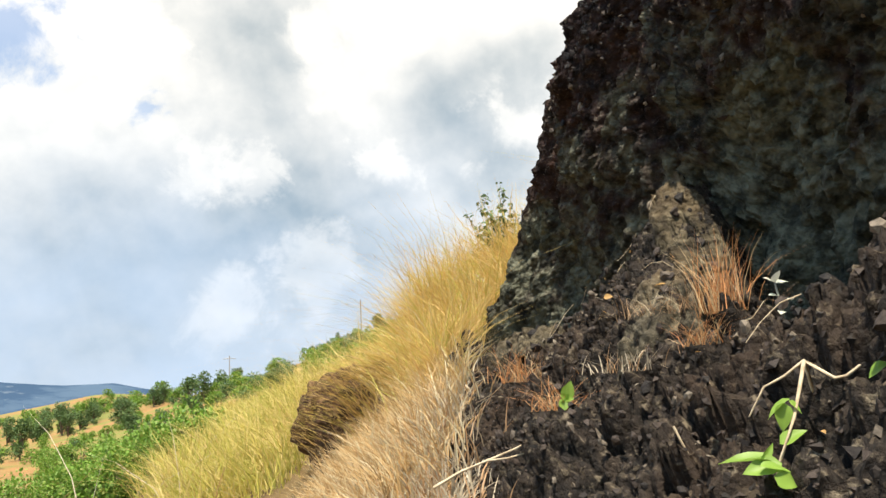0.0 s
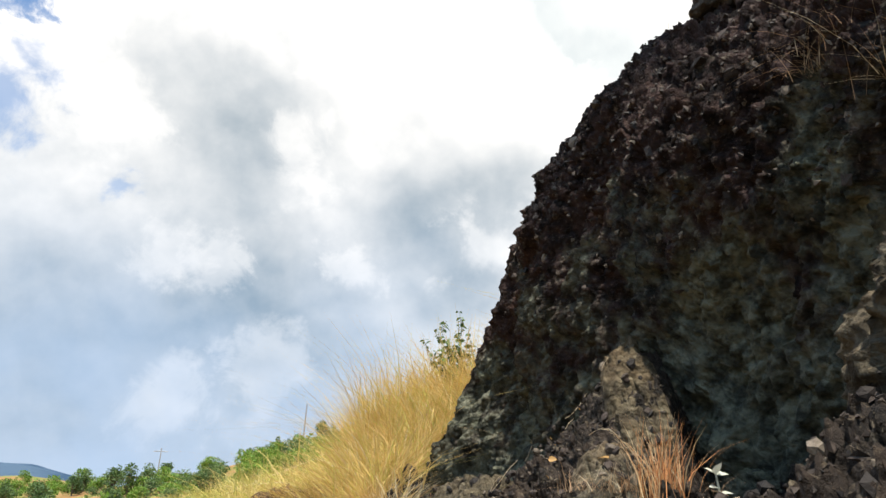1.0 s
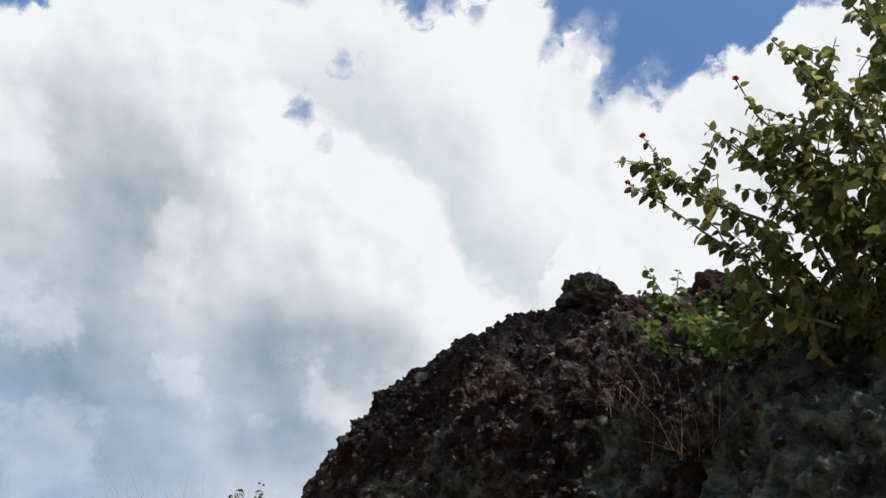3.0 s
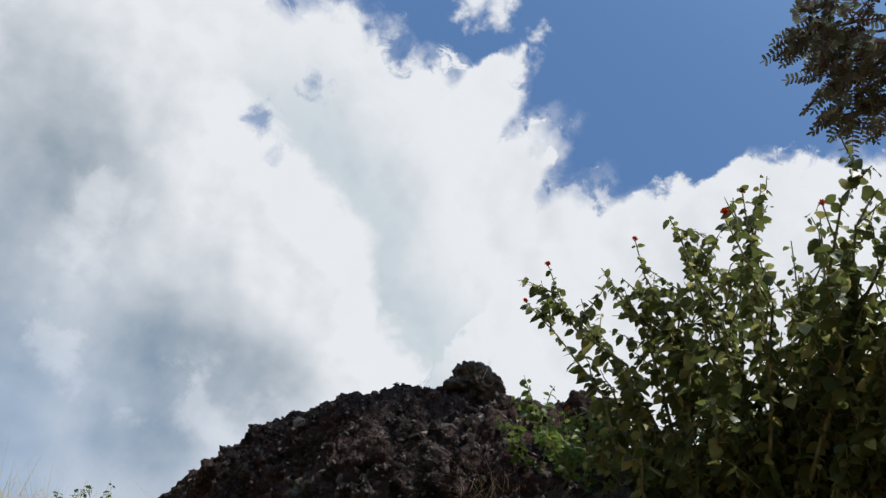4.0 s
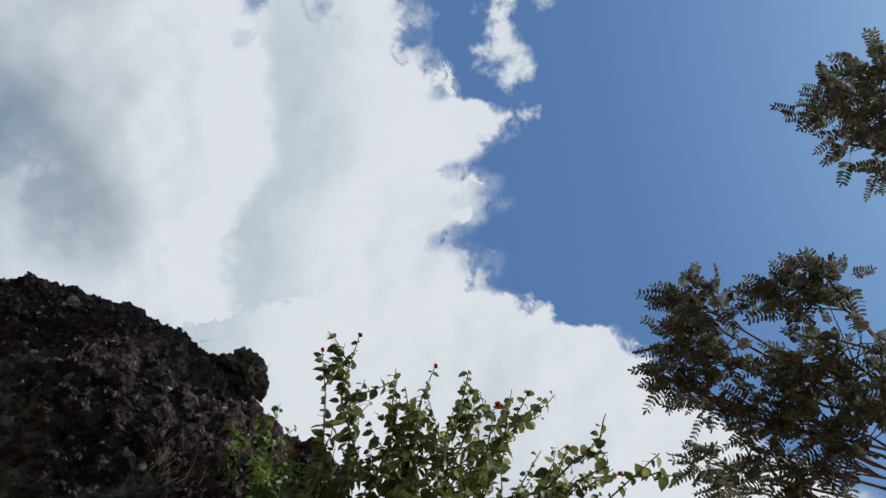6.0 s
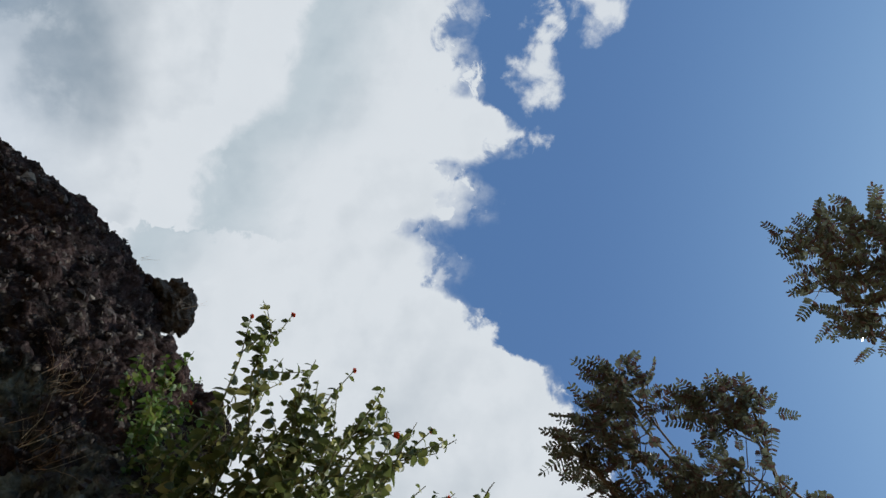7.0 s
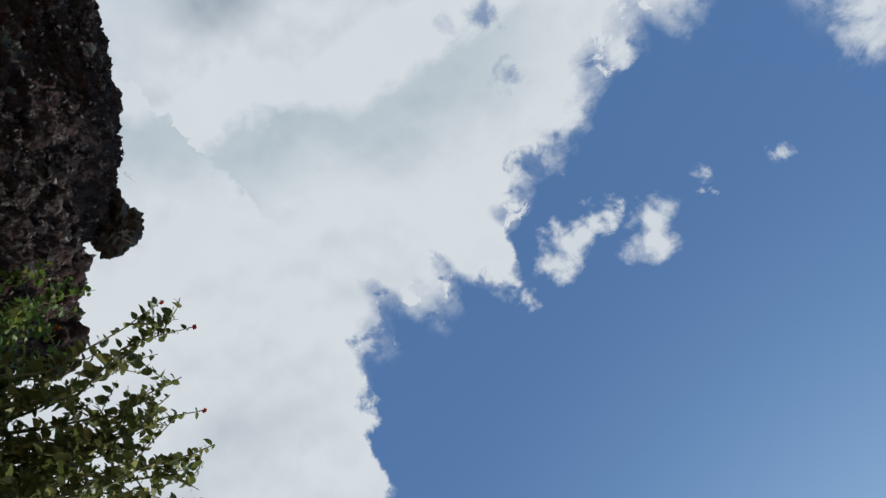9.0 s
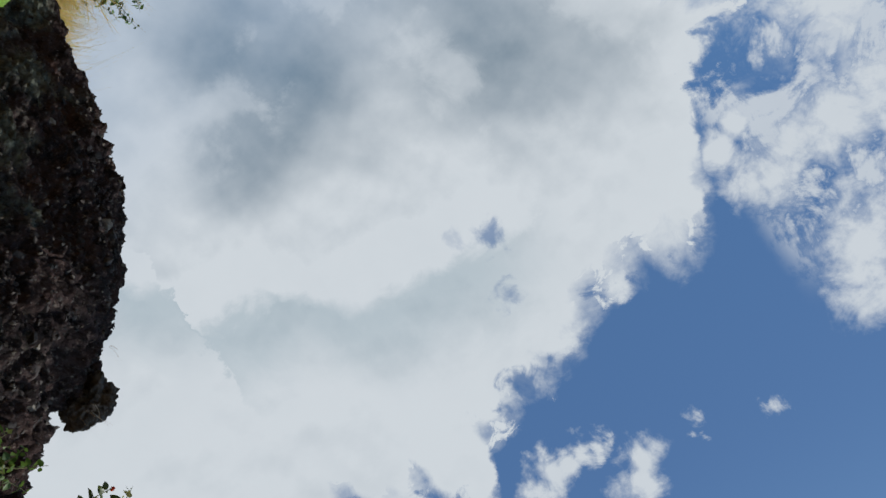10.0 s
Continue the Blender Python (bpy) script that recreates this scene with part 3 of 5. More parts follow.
# ---- rubble bank below the rock ----
def bank_height(x, y):
    z = ground_height(x, y)
    plane = 1.66 + 0.98 * (x - 0.58) + 0.28 * (y - 1.3)
    # a low shoulder of rubble, a wedge against the face, and a hollow scooped out behind
    plane = plane + 0.13 * np.exp(-((x - 0.66) / 0.20) ** 2 - ((y - 0.88) / 0.24) ** 2)
    plane = plane + 0.05 * np.exp(-((x - 0.74) / 0.15) ** 2 - ((y - 2.25) / 0.20) ** 2)
    plane = plane - 0.48 * smoothstep(x, 0.52, 0.88) * smoothstep(y, 1.0, 1.28) * (1 - smoothstep(y, 1.85, 2.25))
    plane = plane - 0.45 * smoothstep(x, 0.80, 0.98) * smoothstep(y, 1.8, 2.1) * (1 - smoothstep(y, 2.5, 2.8))
    plane = plane - 0.05 * np.exp(-((x - 0.40) / 0.13) ** 2 - ((y - 0.93) / 0.12) ** 2)
    # the foot of the face falls away beyond the wedge
    plane = plane - np.interp(y, (2.25, 2.43, 2.61, 2.91, 3.17, 3.6, 4.1), (0.0, 0.10, 0.23, 0.37, 0.48, 0.46, 0.40)) * smoothstep(x, 0.02, 0.55)
    w = smoothstep(x, -0.4, 0.0) * smoothstep(y, -1.2, 0.2) * (1 - smoothstep(y, 4.4, 6))
    return z * (1 - w) + plane * w


nb_x, nb_y = 330, 640
bx, by = np.meshgrid(np.linspace(-0.24, 1.9, nb_x), np.linspace(-0.9, 4.1, nb_y))
edge = -0.06 + 0.16 * smoothstep(by, 2.2, 3.6)
bz = bank_height(bx, by)
pts = np.stack([bx, by, bz], -1).reshape(-1, 3)
warp = 0.05 * np.stack([fbm(pts * 6 + k * 9, 2) for k in (1, 2, 3)], 1)
fa, gap = facets((pts + warp) * (7.5, 7.5, 12.0) + 2.2)
fb, gap2 = facets((pts + warp * 0.5) * 15.0 + 9.1)
fc, gap3 = facets(pts * 34.0 + 5.1)
fd, _ = facets(pts * 62.0 + 1.1)
lump = -0.022 + 0.046 * fa + 0.032 * fb + 0.015 * fc + 0.008 * fd - 0.034 * (1 - smoothstep(gap, 0.0, 0.12)) - 0.016 * (1 - smoothstep(gap2, 0.0, 0.10))
lump += 0.040 * fbm(pts * 3.1, 3) + 0.020 * np.abs(fbm(pts * 11.0, 4, 0.6)) + 0.008 * fbm(pts * 50, 2)
side = np.array([-0.45, -0.25, 0.86])
pts = pts + side * lump[:, None]
border = smoothstep(bx.ravel(), -0.24, -0.06) * smoothstep(by.ravel() + 0.35 * fbm(np.stack([bx.ravel() * 2.5, 0 * bx.ravel(), 0 * bx.ravel()], -1), 3), -0.75, -0.2) * (1 - smoothstep(by.ravel(), 3.6, 4.05)) * (1 - smoothstep(bx.ravel(), 1.6, 1.9))
wob = fbm(np.stack([by.ravel() * 2.0, 0 * by.ravel(), 0 * by.ravel()], -1), 3) * 0.07
border = np.minimum(border, smoothstep(bx.ravel() - wob + 0.16 - 0.05 * np.maximum(by.ravel() - 1.7, 0), 0.02, 0.14))
pts[:, 2] -= (1 - border) * 0.26
bank_shell = pts.reshape(nb_y, nb_x, 3).copy()
bank = mesh_object("rubble_bank", pts, grid_faces(nb_y, nb_x), rubble_mat)
tagged(bank, "steep bank of dark crumbly basalt rubble and soil", "bank", kind="structure")


# ---- the rock outcrop ----
CREST = [(-0.9, 1.55, 2.05), (0.2, 1.52, 2.5), (0.8, 1.46, 2.8), (1.2, 1.42, 2.98), (1.42, 1.38, 3.15), (1.6, 1.34, 3.31), (1.7, 1.299, 3.291), (1.82, 1.274, 3.19), (1.97, 1.248, 3.19), (2.08, 1.188, 3.385),
         (2.2, 1.132, 3.455), (2.35, 1.075, 3.42), (2.5, 0.914, 3.364), (2.75, 0.813, 3.235), (3.0, 0.635, 3.12), (3.25, 0.632, 2.771), (3.5, 0.481, 2.323), (3.68, 0.428, 1.953), (3.85, 0.497, 1.5), (4.1, 0.7, 1.2)]
FACE = [(-0.9, 0.75), (0.2, 0.84), (0.95, 0.9), (1.4, 0.96), (1.6, 0.87), (1.75, 0.793), (2.05, 0.713), (2.35, 0.666), (2.75, 0.526), (3.0, 0.52), (3.25, 0.46), (3.58, 0.248), (3.75, 0.322), (4.1, 0.6)]
TURN_AT = [(-0.9, 1.6), (0.2, 2.0), (0.9, 2.3), (1.4, 2.6), (1.7, 2.66), (2.2, 2.80), (2.6, 2.80), (2.75, 2.75), (3.0, 2.56), (3.25, 2.22), (3.58, 1.85), (3.8, 1.4), (4.1, 1.1)]
HOLLOW = [(-0.9, 0.1), (0.9, 0.15), (1.4, 0.22), (1.75, 0.34), (2.05, 0.33), (2.3, 0.23), (2.8, 0.18), (3.1, 0.12), (3.35, 0.0), (3.6, -0.07), (4.1, 0.0)]


def line(table, y, k=1):
    return np.interp(y, [r[0] for r in table], [r[k] for r in table])


def softened(table, y, k=1, w=0.05):
    return sum(line(table, y + d, k) for d in (-w, -w / 2, 0, w / 2, w)) / 5


n_y, n_f, n_b = 520, 280, 60
ys = np.linspace(-0.9, 4.1, n_y)
cx, cz = softened(CREST, ys, 1, 0.03), softened(CREST, ys, 2, 0.03)
fx, zs, hol = softened(FACE, ys, 1, 0.1), softened(TURN_AT, ys, 1, 0.1), softened(HOLLOW, ys, 1, 0.1)
bottom = bank_height(fx + 0.2, ys) - 0.35
s = np.linspace(0, 1, n_f)[None, :]
zf = bottom[:, None] + (cz - bottom)[:, None] * (1 - (1 - s) ** 1.25)
over = np.clip((zf - zs[:, None]) / np.maximum(cz - zs, 0.05)[:, None], 0, 1)
xf = fx[:, None] + (cx - fx)[:, None] * over ** 2.3 + hol[:, None] * np.clip(2.6 - zf, 0, 0.75)
tb = np.linspace(0, 1, n_b + 1)[None, 1:]
xb = cx[:, None] + 1.4 * tb
zb = cz[:, None] - 1.1 * tb ** 1.4 - 0.05 * tb
X = np.concatenate([xf, xb], 1)
Z = np.concatenate([zf, zb], 1)
# the near end runs out into the slope
low_end = smoothstep(ys, -0.9, -0.05)[:, None] * 0.85 + 0.15
Z = bottom[:, None] + (Z - bottom[:, None]) * low_end
X = X + (1 - low_end) * 0.5
Y = np.repeat(ys[:, None], n_f + n_b, 1)
base = np.stack([X, Y, Z], -1)
du, dv = np.gradient(base, axis=0), np.gradient(base, axis=1)
nrm = np.cross(dv, du)
nrm /= np.linalg.norm(nrm, axis=-1, keepdims=True) + 1e-9
if nrm[260, 60, 0] > 0:
    nrm = -nrm
q = base.reshape(-1, 3)
upper = smoothstep(q[:, 2], 2.45, 2.85) * 0.4 + 0.6
warp = 0.04 * np.stack([fbm(q * 6 + k * 9, 2) for k in (1, 2, 3)], 1)
fa, gap = facets((q + warp) * (7.0, 7.0, 6.0) + 3.3)
fb, gap2 = facets((q + warp * 0.5) * (16.0, 16.0, 13.0) + 1.7)
fc, gap3 = facets(q * (36.0, 36.0, 26.0) + 6.7)
f1, _ = cells((q + warp) * 12.0 + 8.0)
f2, _ = cells((q + warp * 0.6) * 21.0 + 3.0)
lean = q + np.stack([0 * q[:, 2], 0.45 * q[:, 2], 0 * q[:, 2]], 1)
streak = fbm(lean * (14.0, 14.0, 5.0), 3)
ribs = 1 - 2 * np.abs(fbm(lean * (17.0, 17.0, 7.5) + 2.5, 3))
fd, gap4 = facets((lean + warp) * (26.0, 26.0, 12.0) + 4.4)
d = 0.042 * fbm(q * 1.9, 3) + 0.030 * fbm(q * 5.0 + 4, 3)
d += upper * (0.034 * fa + 0.018 * fb + 0.034 * (0.55 - f1) + 0.018 * (0.5 - f2) - 0.014 * (1 - smoothstep(gap, 0.0, 0.12)) - 0.008 * (1 - smoothstep(gap2, 0.0, 0.12)))
d += 0.012 * fc + (1.15 - upper) * (0.045 * streak + 0.022 * ribs + 0.034 * fd - 0.012 * (1 - smoothstep(gap4, 0.0, 0.14))) + 0.005 * fbm(q * 44, 2)
q = q + nrm.reshape(-1, 3) * d[:, None]
rock_shell = q.reshape(n_y, n_f + n_b, 3).copy()
rock = mesh_object("rock_outcrop", q, grid_faces(n_y, n_f + n_b), rock_mat)
tagged(rock, "overhanging outcrop of dark lumpy basalt with a hollow base", "rock")


def boulder(name, centre, size, seed, mat, label, detail=5, amount=0.16, rugged=0.05):
    bm = bmesh.new()
    bmesh.ops.create_icosphere(bm, subdivisions=detail, radius=1.0)
    v = np.array([w.co[:] for w in bm.verts])
    g1, _ = cells(v * 2.2 + seed)
    g2, _ = cells(v * 6.0 + seed * 1.7)
    k = 1 + amount * fbm(v * 1.3 + seed, 3) + amount * 1.2 * (0.55 - g1) + amount * 0.5 * (0.5 - g2)
    if rugged:
        k = k + rugged * (facets(v * 3.0 + seed)[0] + 0.6 * facets(v * 7.5 + seed)[0] + 0.35 * facets(v * 17 + seed)[0])
    for w, c, m in zip(bm.verts, v, k):
        w.co = Vector(c * m * np.array(size)) + Vector(centre)
    me = bpy.data.meshes.new(name)
    bm.to_mesh(me)
    bm.free()
    for f in me.polygons:
        f.use_smooth = True
    me.materials.append(mat)
    return tagged(new(name, me), label, "rock")


knob = boulder("knob", (1.135, 2.165, 3.475), (0.115, 0.125, 0.092), 4.2, knob_mat, "pale grey weathered knob", amount=0.26, rugged=0.15)
knob.parent = rock
hump = boulder("hump", (1.31, 1.51, 3.18), (0.125, 0.115, 0.12), 6.1, rock_mat, "dark rounded hump on the crest", amount=0.22, rugged=0.09)
hump.parent = rock
del hump["category"]
neck = boulder("knob_base", (1.21, 2.31, 3.39), (0.15, 0.12, 0.11), 9.4, rock_mat, "lumpy base of the knob", amount=0.2)
neck.parent = rock
del neck["category"]
del knob["category"]
spur = boulder("spur", (0.97, 0.92, 1.88), (0.31, 0.24, 0.27), 3.3, spur_mat, "tan weathered spur below the shrub", 6, 0.18, 0.11)
spur.parent = rock
del spur["category"]
boulder("boulder", (-0.48, 4.35, 1.40), (0.30, 0.42, 0.36), 7.7, earth_mat, "dark brown earthy boulder half buried under dry grass", 5, 0.22, 0.11)
boulder("boulder", (-0.05, 3.25, 1.32), (0.12, 0.16, 0.12), 2.9, rubble_mat, "small dark boulder lying among dry grass")


ob_points = {}


def scree(name, cx, cy, rx, ry, peak, seed, label, mat=sand_mat):
    """A heap of pale crumbled rock on the bank."""
    m = 110
    gx2, gy2 = np.meshgrid(np.linspace(cx - rx, cx + rx, m), np.linspace(cy - ry, cy + ry, m))
    z = bank_height(gx2, gy2)
    dist = np.sqrt(((gx2 - cx) / rx) ** 2 + ((gy2 - cy) / ry) ** 2)
    p = np.stack([gx2, gy2, z], -1).reshape(-1, 3)
    dist = dist.ravel() + 0.40 * fbm(p * 7 + seed, 3)
    r1, g1 = facets(p * 11 + seed)
    r2, g2 = facets(p * 26 + seed)
    up = peak * np.clip(1 - dist, 0, 1) ** 0.9 + 0.035 * r1 + 0.014 * r2 - 0.012 * (1 - smoothstep(g1, 0, 0.12)) + 0.02
    p = p + np.array([-0.35, -0.2, 0.9]) * (up * smoothstep(dist, 1.0, 0.8))[:, None]
    p[:, 2] -= 0.12 * smoothstep(dist, 0.82, 1.0)
    ob = tagged(mesh_object(name, p, grid_faces(m, m), mat), label, "rubble")
    ob_points[ob] = p.reshape(m, m, 3)
    return ob


screes = [scree("pale_scree", 0.75, 2.06, 0.10, 0.22, 0.02, 5.1, "heap of pale yellowish crumbled rock against the outcrop"),
          scree("pale_scree", 0.54, 1.72, 0.15, 0.24, 0.015, 3.7, "loose brown crumbled rock below the pale heap", spur_mat),
          scree("pale_scree", 0.36, 2.86, 0.17, 0.36, 0.12, 8.3, "pale sandy crumbled ledge at the outcrop's foot")]


# ---- grass ----
def blades(rng, roots, heights, lean, width, droop=0.35, turn=None):
    """Curved blades: verts and quads. lean: (n, 2) sideways drift of the tip per height."""
    n = len(roots)
    t = np.array([0.0, 0.35, 0.7, 1.0])
    a = rng.uniform(0, 2 * math.pi, n) if turn is None else turn
    side = np.stack([np.cos(a), np.sin(a), 0 * a], -1)
    w = np.array([1.0, 0.8, 0.5, 0.08])
    out = np.zeros((n, 4, 2, 3))
    for k in range(4):
        p = roots.copy()
        p[:, 2] += heights * (t[k] - droop * t[k] ** 2 * np.linalg.norm(lean, axis=1))
        p[:, :2] += lean * (heights * (0.35 * t[k] + 0.65 * t[k] ** 2))[:, None]
        out[:, k, 0] = p - side * (width * w[k])[:, None]
        out[:, k, 1] = p + side * (width * w[k])[:, None]
    quad = np.array([(0, 1, 3, 2), (2, 3, 5, 4), (4, 5, 7, 6)])
    f = quad[None] + (np.arange(n) * 8)[:, None, None]
    return out.reshape(-1, 3), f.reshape(-1, 4)


def sward(name, rng, tufts, per_tuft, spread_r, height, lean_mean, mat, label, category="grass", width=0.0032, surface=None, lean_spread=0.35, kind="stuff"):
    """One patch of many grass tufts at the (x, y) rows of tufts."""
    surface = surface or ground_height
    n = len(tufts) * per_tuft
    c = np.repeat(np.asarray(tufts, float), per_tuft, 0)
    off = rng.normal(0, 1, (n, 2)) * spread_r
    xy = c + off
    z = surface(xy[:, 0], xy[:, 1]) - 0.02
    size = np.repeat(rng.uniform(0.45, 1.3, len(tufts)), per_tuft)
    h = height * size * rng.uniform(0.5, 1.1, n)
    own = np.repeat(rng.normal(0, 0.30, (len(tufts), 2)), per_tuft, 0)
    lean = np.array(lean_mean)[None] + own + off / max(spread_r, 1e-3) * 0.16 + rng.normal(0, lean_spread, (n, 2)) * 1.1
    v, f = blades(rng, np.column_stack([xy, z]), h, lean, width * rng.uniform(0.6, 1.3, n))
    ob = mesh_object(name, v, f, mat)
    tagged(ob, label, category)
    if kind:
        tagged(ob, kind=kind)
    return ob


def scatter_xy(rng, count, xr, yr, keep):
    out = np.zeros((0, 2))
    while len(out) < count:
        p = np.column_stack([rng.uniform(*xr, count * 2), rng.uniform(*yr, count * 2)])
        out = np.concatenate([out, p[keep(p[:, 0], p[:, 1])]])
    return out[:count]


rng = np.random.default_rng(11)
behind_rock = scatter_xy(rng, 560, (-0.5, 1.5), (3.4, 6.2), lambda x, y: (x > np.where(y < 4.2, -0.06, -0.05)) & (x < np.interp(y, (3.4, 3.8, 4.3, 4.5), (0.02, 0.06, 0.2, 2.0))))
sward("tall_dry_grass", rng, behind_rock, 42, 0.07, 0.46, (0.0, -0.03), straw_mat, "tall golden dry grass leaning down the slope", width=0.0036, lean_spread=0.5)
crown_xy = scatter_xy(rng, 120, (-0.06, 0.62), (4.9, 5.6), lambda x, y: x > -1)
sward("tall_dry_grass", rng, crown_xy, 34, 0.05, 0.70, (-0.03, 0.0), straw_mat, "tall golden dry grass leaning down the slope", width=0.0034, lean_spread=0.28)
rear_xy = scatter_xy(rng, 34, (-0.10, 0.16), (5.0, 5.5), lambda x, y: x > -1)
sward("tall_dry_grass", rng, rear_xy, 32, 0.035, 0.92, (0.0, 0.0), straw_mat, "tall golden dry grass leaning down the slope", width=0.0034, lean_spread=0.15)
mixed_xy = scatter_xy(rng, 70, (-0.5, 0.35), (3.9, 5.6), lambda x, y: x > -0.35)
sward("green_grass", rng, mixed_xy, 24, 0.07, 0.46, (-0.2, -0.1), green_grass_mat, "fresh yellow-green grass among the dry stalks", width=0.0036, lean_spread=0.6)
bent_xy = scatter_xy(rng, 90, (-0.5, 0.5), (3.5, 5.6), lambda x, y: (x > -0.2) & ((x < 0.02) | (y > 4.5)))
sward("bent_dry_stalks", rng, bent_xy, 7, 0.06, 0.62, (-0.1, -0.1), rust_grass_mat, "bent rusty stalks standing among tall dry grass", width=0.003, lean_spread=0.9)
toe_xy = scatter_xy(rng, 110, (-0.34, -0.02), (4.4, 5.9), lambda x, y: x > -1)
sward("mixed_low_grass", rng, toe_xy, 34, 0.06, 0.30, (-0.08, -0.05), green_grass_mat, "low yellow-green grass below the tall dry clump", width=0.0034, lean_spread=0.5)
foot_xy = scatter_xy(rng, 90, (-0.10, 0.16), (2.95, 3.95), lambda x, y: x < 0.03 + 0.12 * (y - 3.0))
sward("golden_foot_grass", rng, foot_xy, 30, 0.035, 0.20, (-0.2, -0.2), straw_mat, "short golden dry grass at the rubble's edge", width=0.0026, surface=bank_height, lean_spread=0.5)
over_boulder = scatter_xy(rng, 120, (-0.52, -0.08), (3.95, 4.7), lambda x, y: x > -0.6)
sward("tall_dry_grass", rng, over_boulder, 40, 0.05, 0.42, (-0.75, -0.3), straw_mat, "tall golden dry grass leaning down the slope", width=0.003)
edge_xy = scatter_xy(rng, 340, (-0.55, 0.22), (2.1, 3.9), lambda x, y: x < -0.03 + 0.06 * (y - 2))
sward("rust_dry_grass", rng, edge_xy, 34, 0.055, 0.18, (-0.18, -0.12), rust_grass_mat, "rusty orange dry grass beside the rubble", width=0.0026)
grey_xy = scatter_xy(rng, 260, (-0.42, 0.05), (1.6, 2.9), lambda x, y: x < 0.02)
sward("withered_grass", rng, grey_xy, 30, 0.045, 0.115, (-0.12, -0.10), grey_grass_mat, "grey withered grass at the foot of the bank", width=0.0024)
low_xy = scatter_xy(rng, 900, (-6.0, -0.7), (4.6, 12.0), lambda x, y: (x < -0.45 - 0.08 * y) & (x > -0.35 * y))
sward("yellow_green_grass", rng, low_xy, 30, 0.12, 0.48, (-0.12, 0.0), green_grass_mat, "yellow-green meadow grass on the lower slope", width=0.0045)
slope_xy = scatter_xy(rng, 1500, (-14, 4), (6.2, 30.0), lambda x, y: (x > -0.30 * y) & (x < 0.25 * y))
sward("hillside_grass", rng, slope_xy, 16, 0.26, 0.5, (-0.1, 0.0), green_grass_mat, "sparse green and yellow grass on the far slope", width=0.011)
near_xy = scatter_xy(rng, 120, (-1.4, -0.4), (0.6, 2.4), lambda x, y: x < -0.3)
sward("rust_dry_grass", rng, near_xy, 26, 0.06, 0.30, (-0.1, 0.0), rust_grass_mat, "rusty orange dry grass beside the rubble", width=0.0026)
stalk_xy = scatter_xy(rng, 26, (-2.6, -0.9), (3.6, 6.5), lambda x, y: x < -0.35 * y + 0.6)
sward("dry_stalks", rng, stalk_xy, 2, 0.03, 1.0, (0.25, 0.0), grey_grass_mat, "single pale dry grass stalks above the meadow", width=0.004, lean_spread=0.7)


def tuft(name, root, count, height, mat, label, seed, lean=(0, 0), spread_r=0.03, width=0.0016, lean_spread=0.7):
    """A single small tuft, rooted at a point."""
    r = np.random.default_rng(seed)
    p = np.array(root)[None] + np.column_stack([r.normal(0, spread_r, (count, 2)), np.zeros(count)])
    l = np.array(lean)[None] + r.normal(0, lean_spread, (count, 2))
    v, f = blades(r, p, height * r.uniform(0.4, 1.1, count), l, width * r.uniform(0.6, 1.3, count))
    return tagged(mesh_object(name, v, f, mat), label, "grass")


def on_bank(x, y, lift=0.0):
    return (x, y, float(bank_height(np.array([x]), np.array([y]))[0]) + lift)


tuft("grass_tuft", on_bank(0.55, 1.45, -0.01), 170, 0.17, rust_tuft_mat, "upright dead orange-brown grass tuft rooted in the rubble", 3, (0.0, -0.05), 0.022, 0.0009, 0.32)
tuft("grass_tuft", on_bank(0.49, 1.40, -0.01), 90, 0.08, rust_tuft_mat, "small rusty red grass tuft rooted in the rubble", 4, (-0.2, -0.3), 0.022, 0.0008, 0.7)
tuft("grass_tuft", on_bank(0.52, 1.58, -0.01), 260, 0.075, dead_tuft_mat, "matted dead straw lying on the rubble", 14, (-0.4, -0.3), 0.065, 0.0008, 1.0)
tuft("grass_tuft", on_bank(0.23, 2.18, 0.0), 120, 0.13, rust_tuft_mat, "pale rusty grass tuft hanging over the rubble", 5, (-0.2, -0.4), 0.045, 0.001, 0.8)
tuft("grass_tuft", on_bank(0.265, 1.77, 0.0), 90, 0.11, rust_tuft_mat, "rusty dry grass tuft spreading over the rubble", 6, (-0.2, -0.2), 0.025, 0.0009, 0.9)
tuft("grass_tuft", on_bank(0.40, 1.55, 0.0), 90, 0.06, grey_grass_mat, "grey withered moss-like tuft on the rubble", 7, (0, 0), 0.05, 0.0009)
tuft("grass_tuft", (0.955, 1.38, 2.62), 70, 0.11, dead_tuft_mat, "dry brown grass tuft rooted on the rock face", 8, (-0.35, 0.1), 0.03, 0.0006)
tuft("grass_tuft", (0.98, 1.30, 2.66), 26, 0.15, dead_tuft_mat, "thin dry stems sprouting from the rock face", 9, (-0.4, 0.3), 0.03, 0.0006)
tuft("grass_tuft", (1.0, 1.12, 2.45), 60, 0.13, dead_tuft_mat, "brown dead grass hanging below the shrub", 10, (-0.5, -0.1), 0.06, 0.0007)
tuft("grass_tuft", (1.12, 2.06, 3.44), 8, 0.12, grey_grass_mat, "few thin dry stems on the rock's crest", 12, (-0.1, -0.2), 0.02, 0.0008, 0.4)
tuft("grass_tuft", (1.0, 2.40, 3.45), 5, 0.08, grey_grass_mat, "few thin dry stems on the rock's crest", 13, (0, 0), 0.012, 0.0008, 0.3)


# ---- leafy plants ----
def foliage(name, rng, places, dirs, sizes, mat, parent, template=LEAF_V, label=""):
    ups = np.array([0, 0, 1.0])[None] + rng.normal(0, 0.45, (len(places), 3))
    v, f = spread(template, LEAF_F, frames_along(dirs, ups, sizes), places)
    ob = mesh_object(name, v, f, mat, parent, label)
    return tagged(ob, kind="stuff")


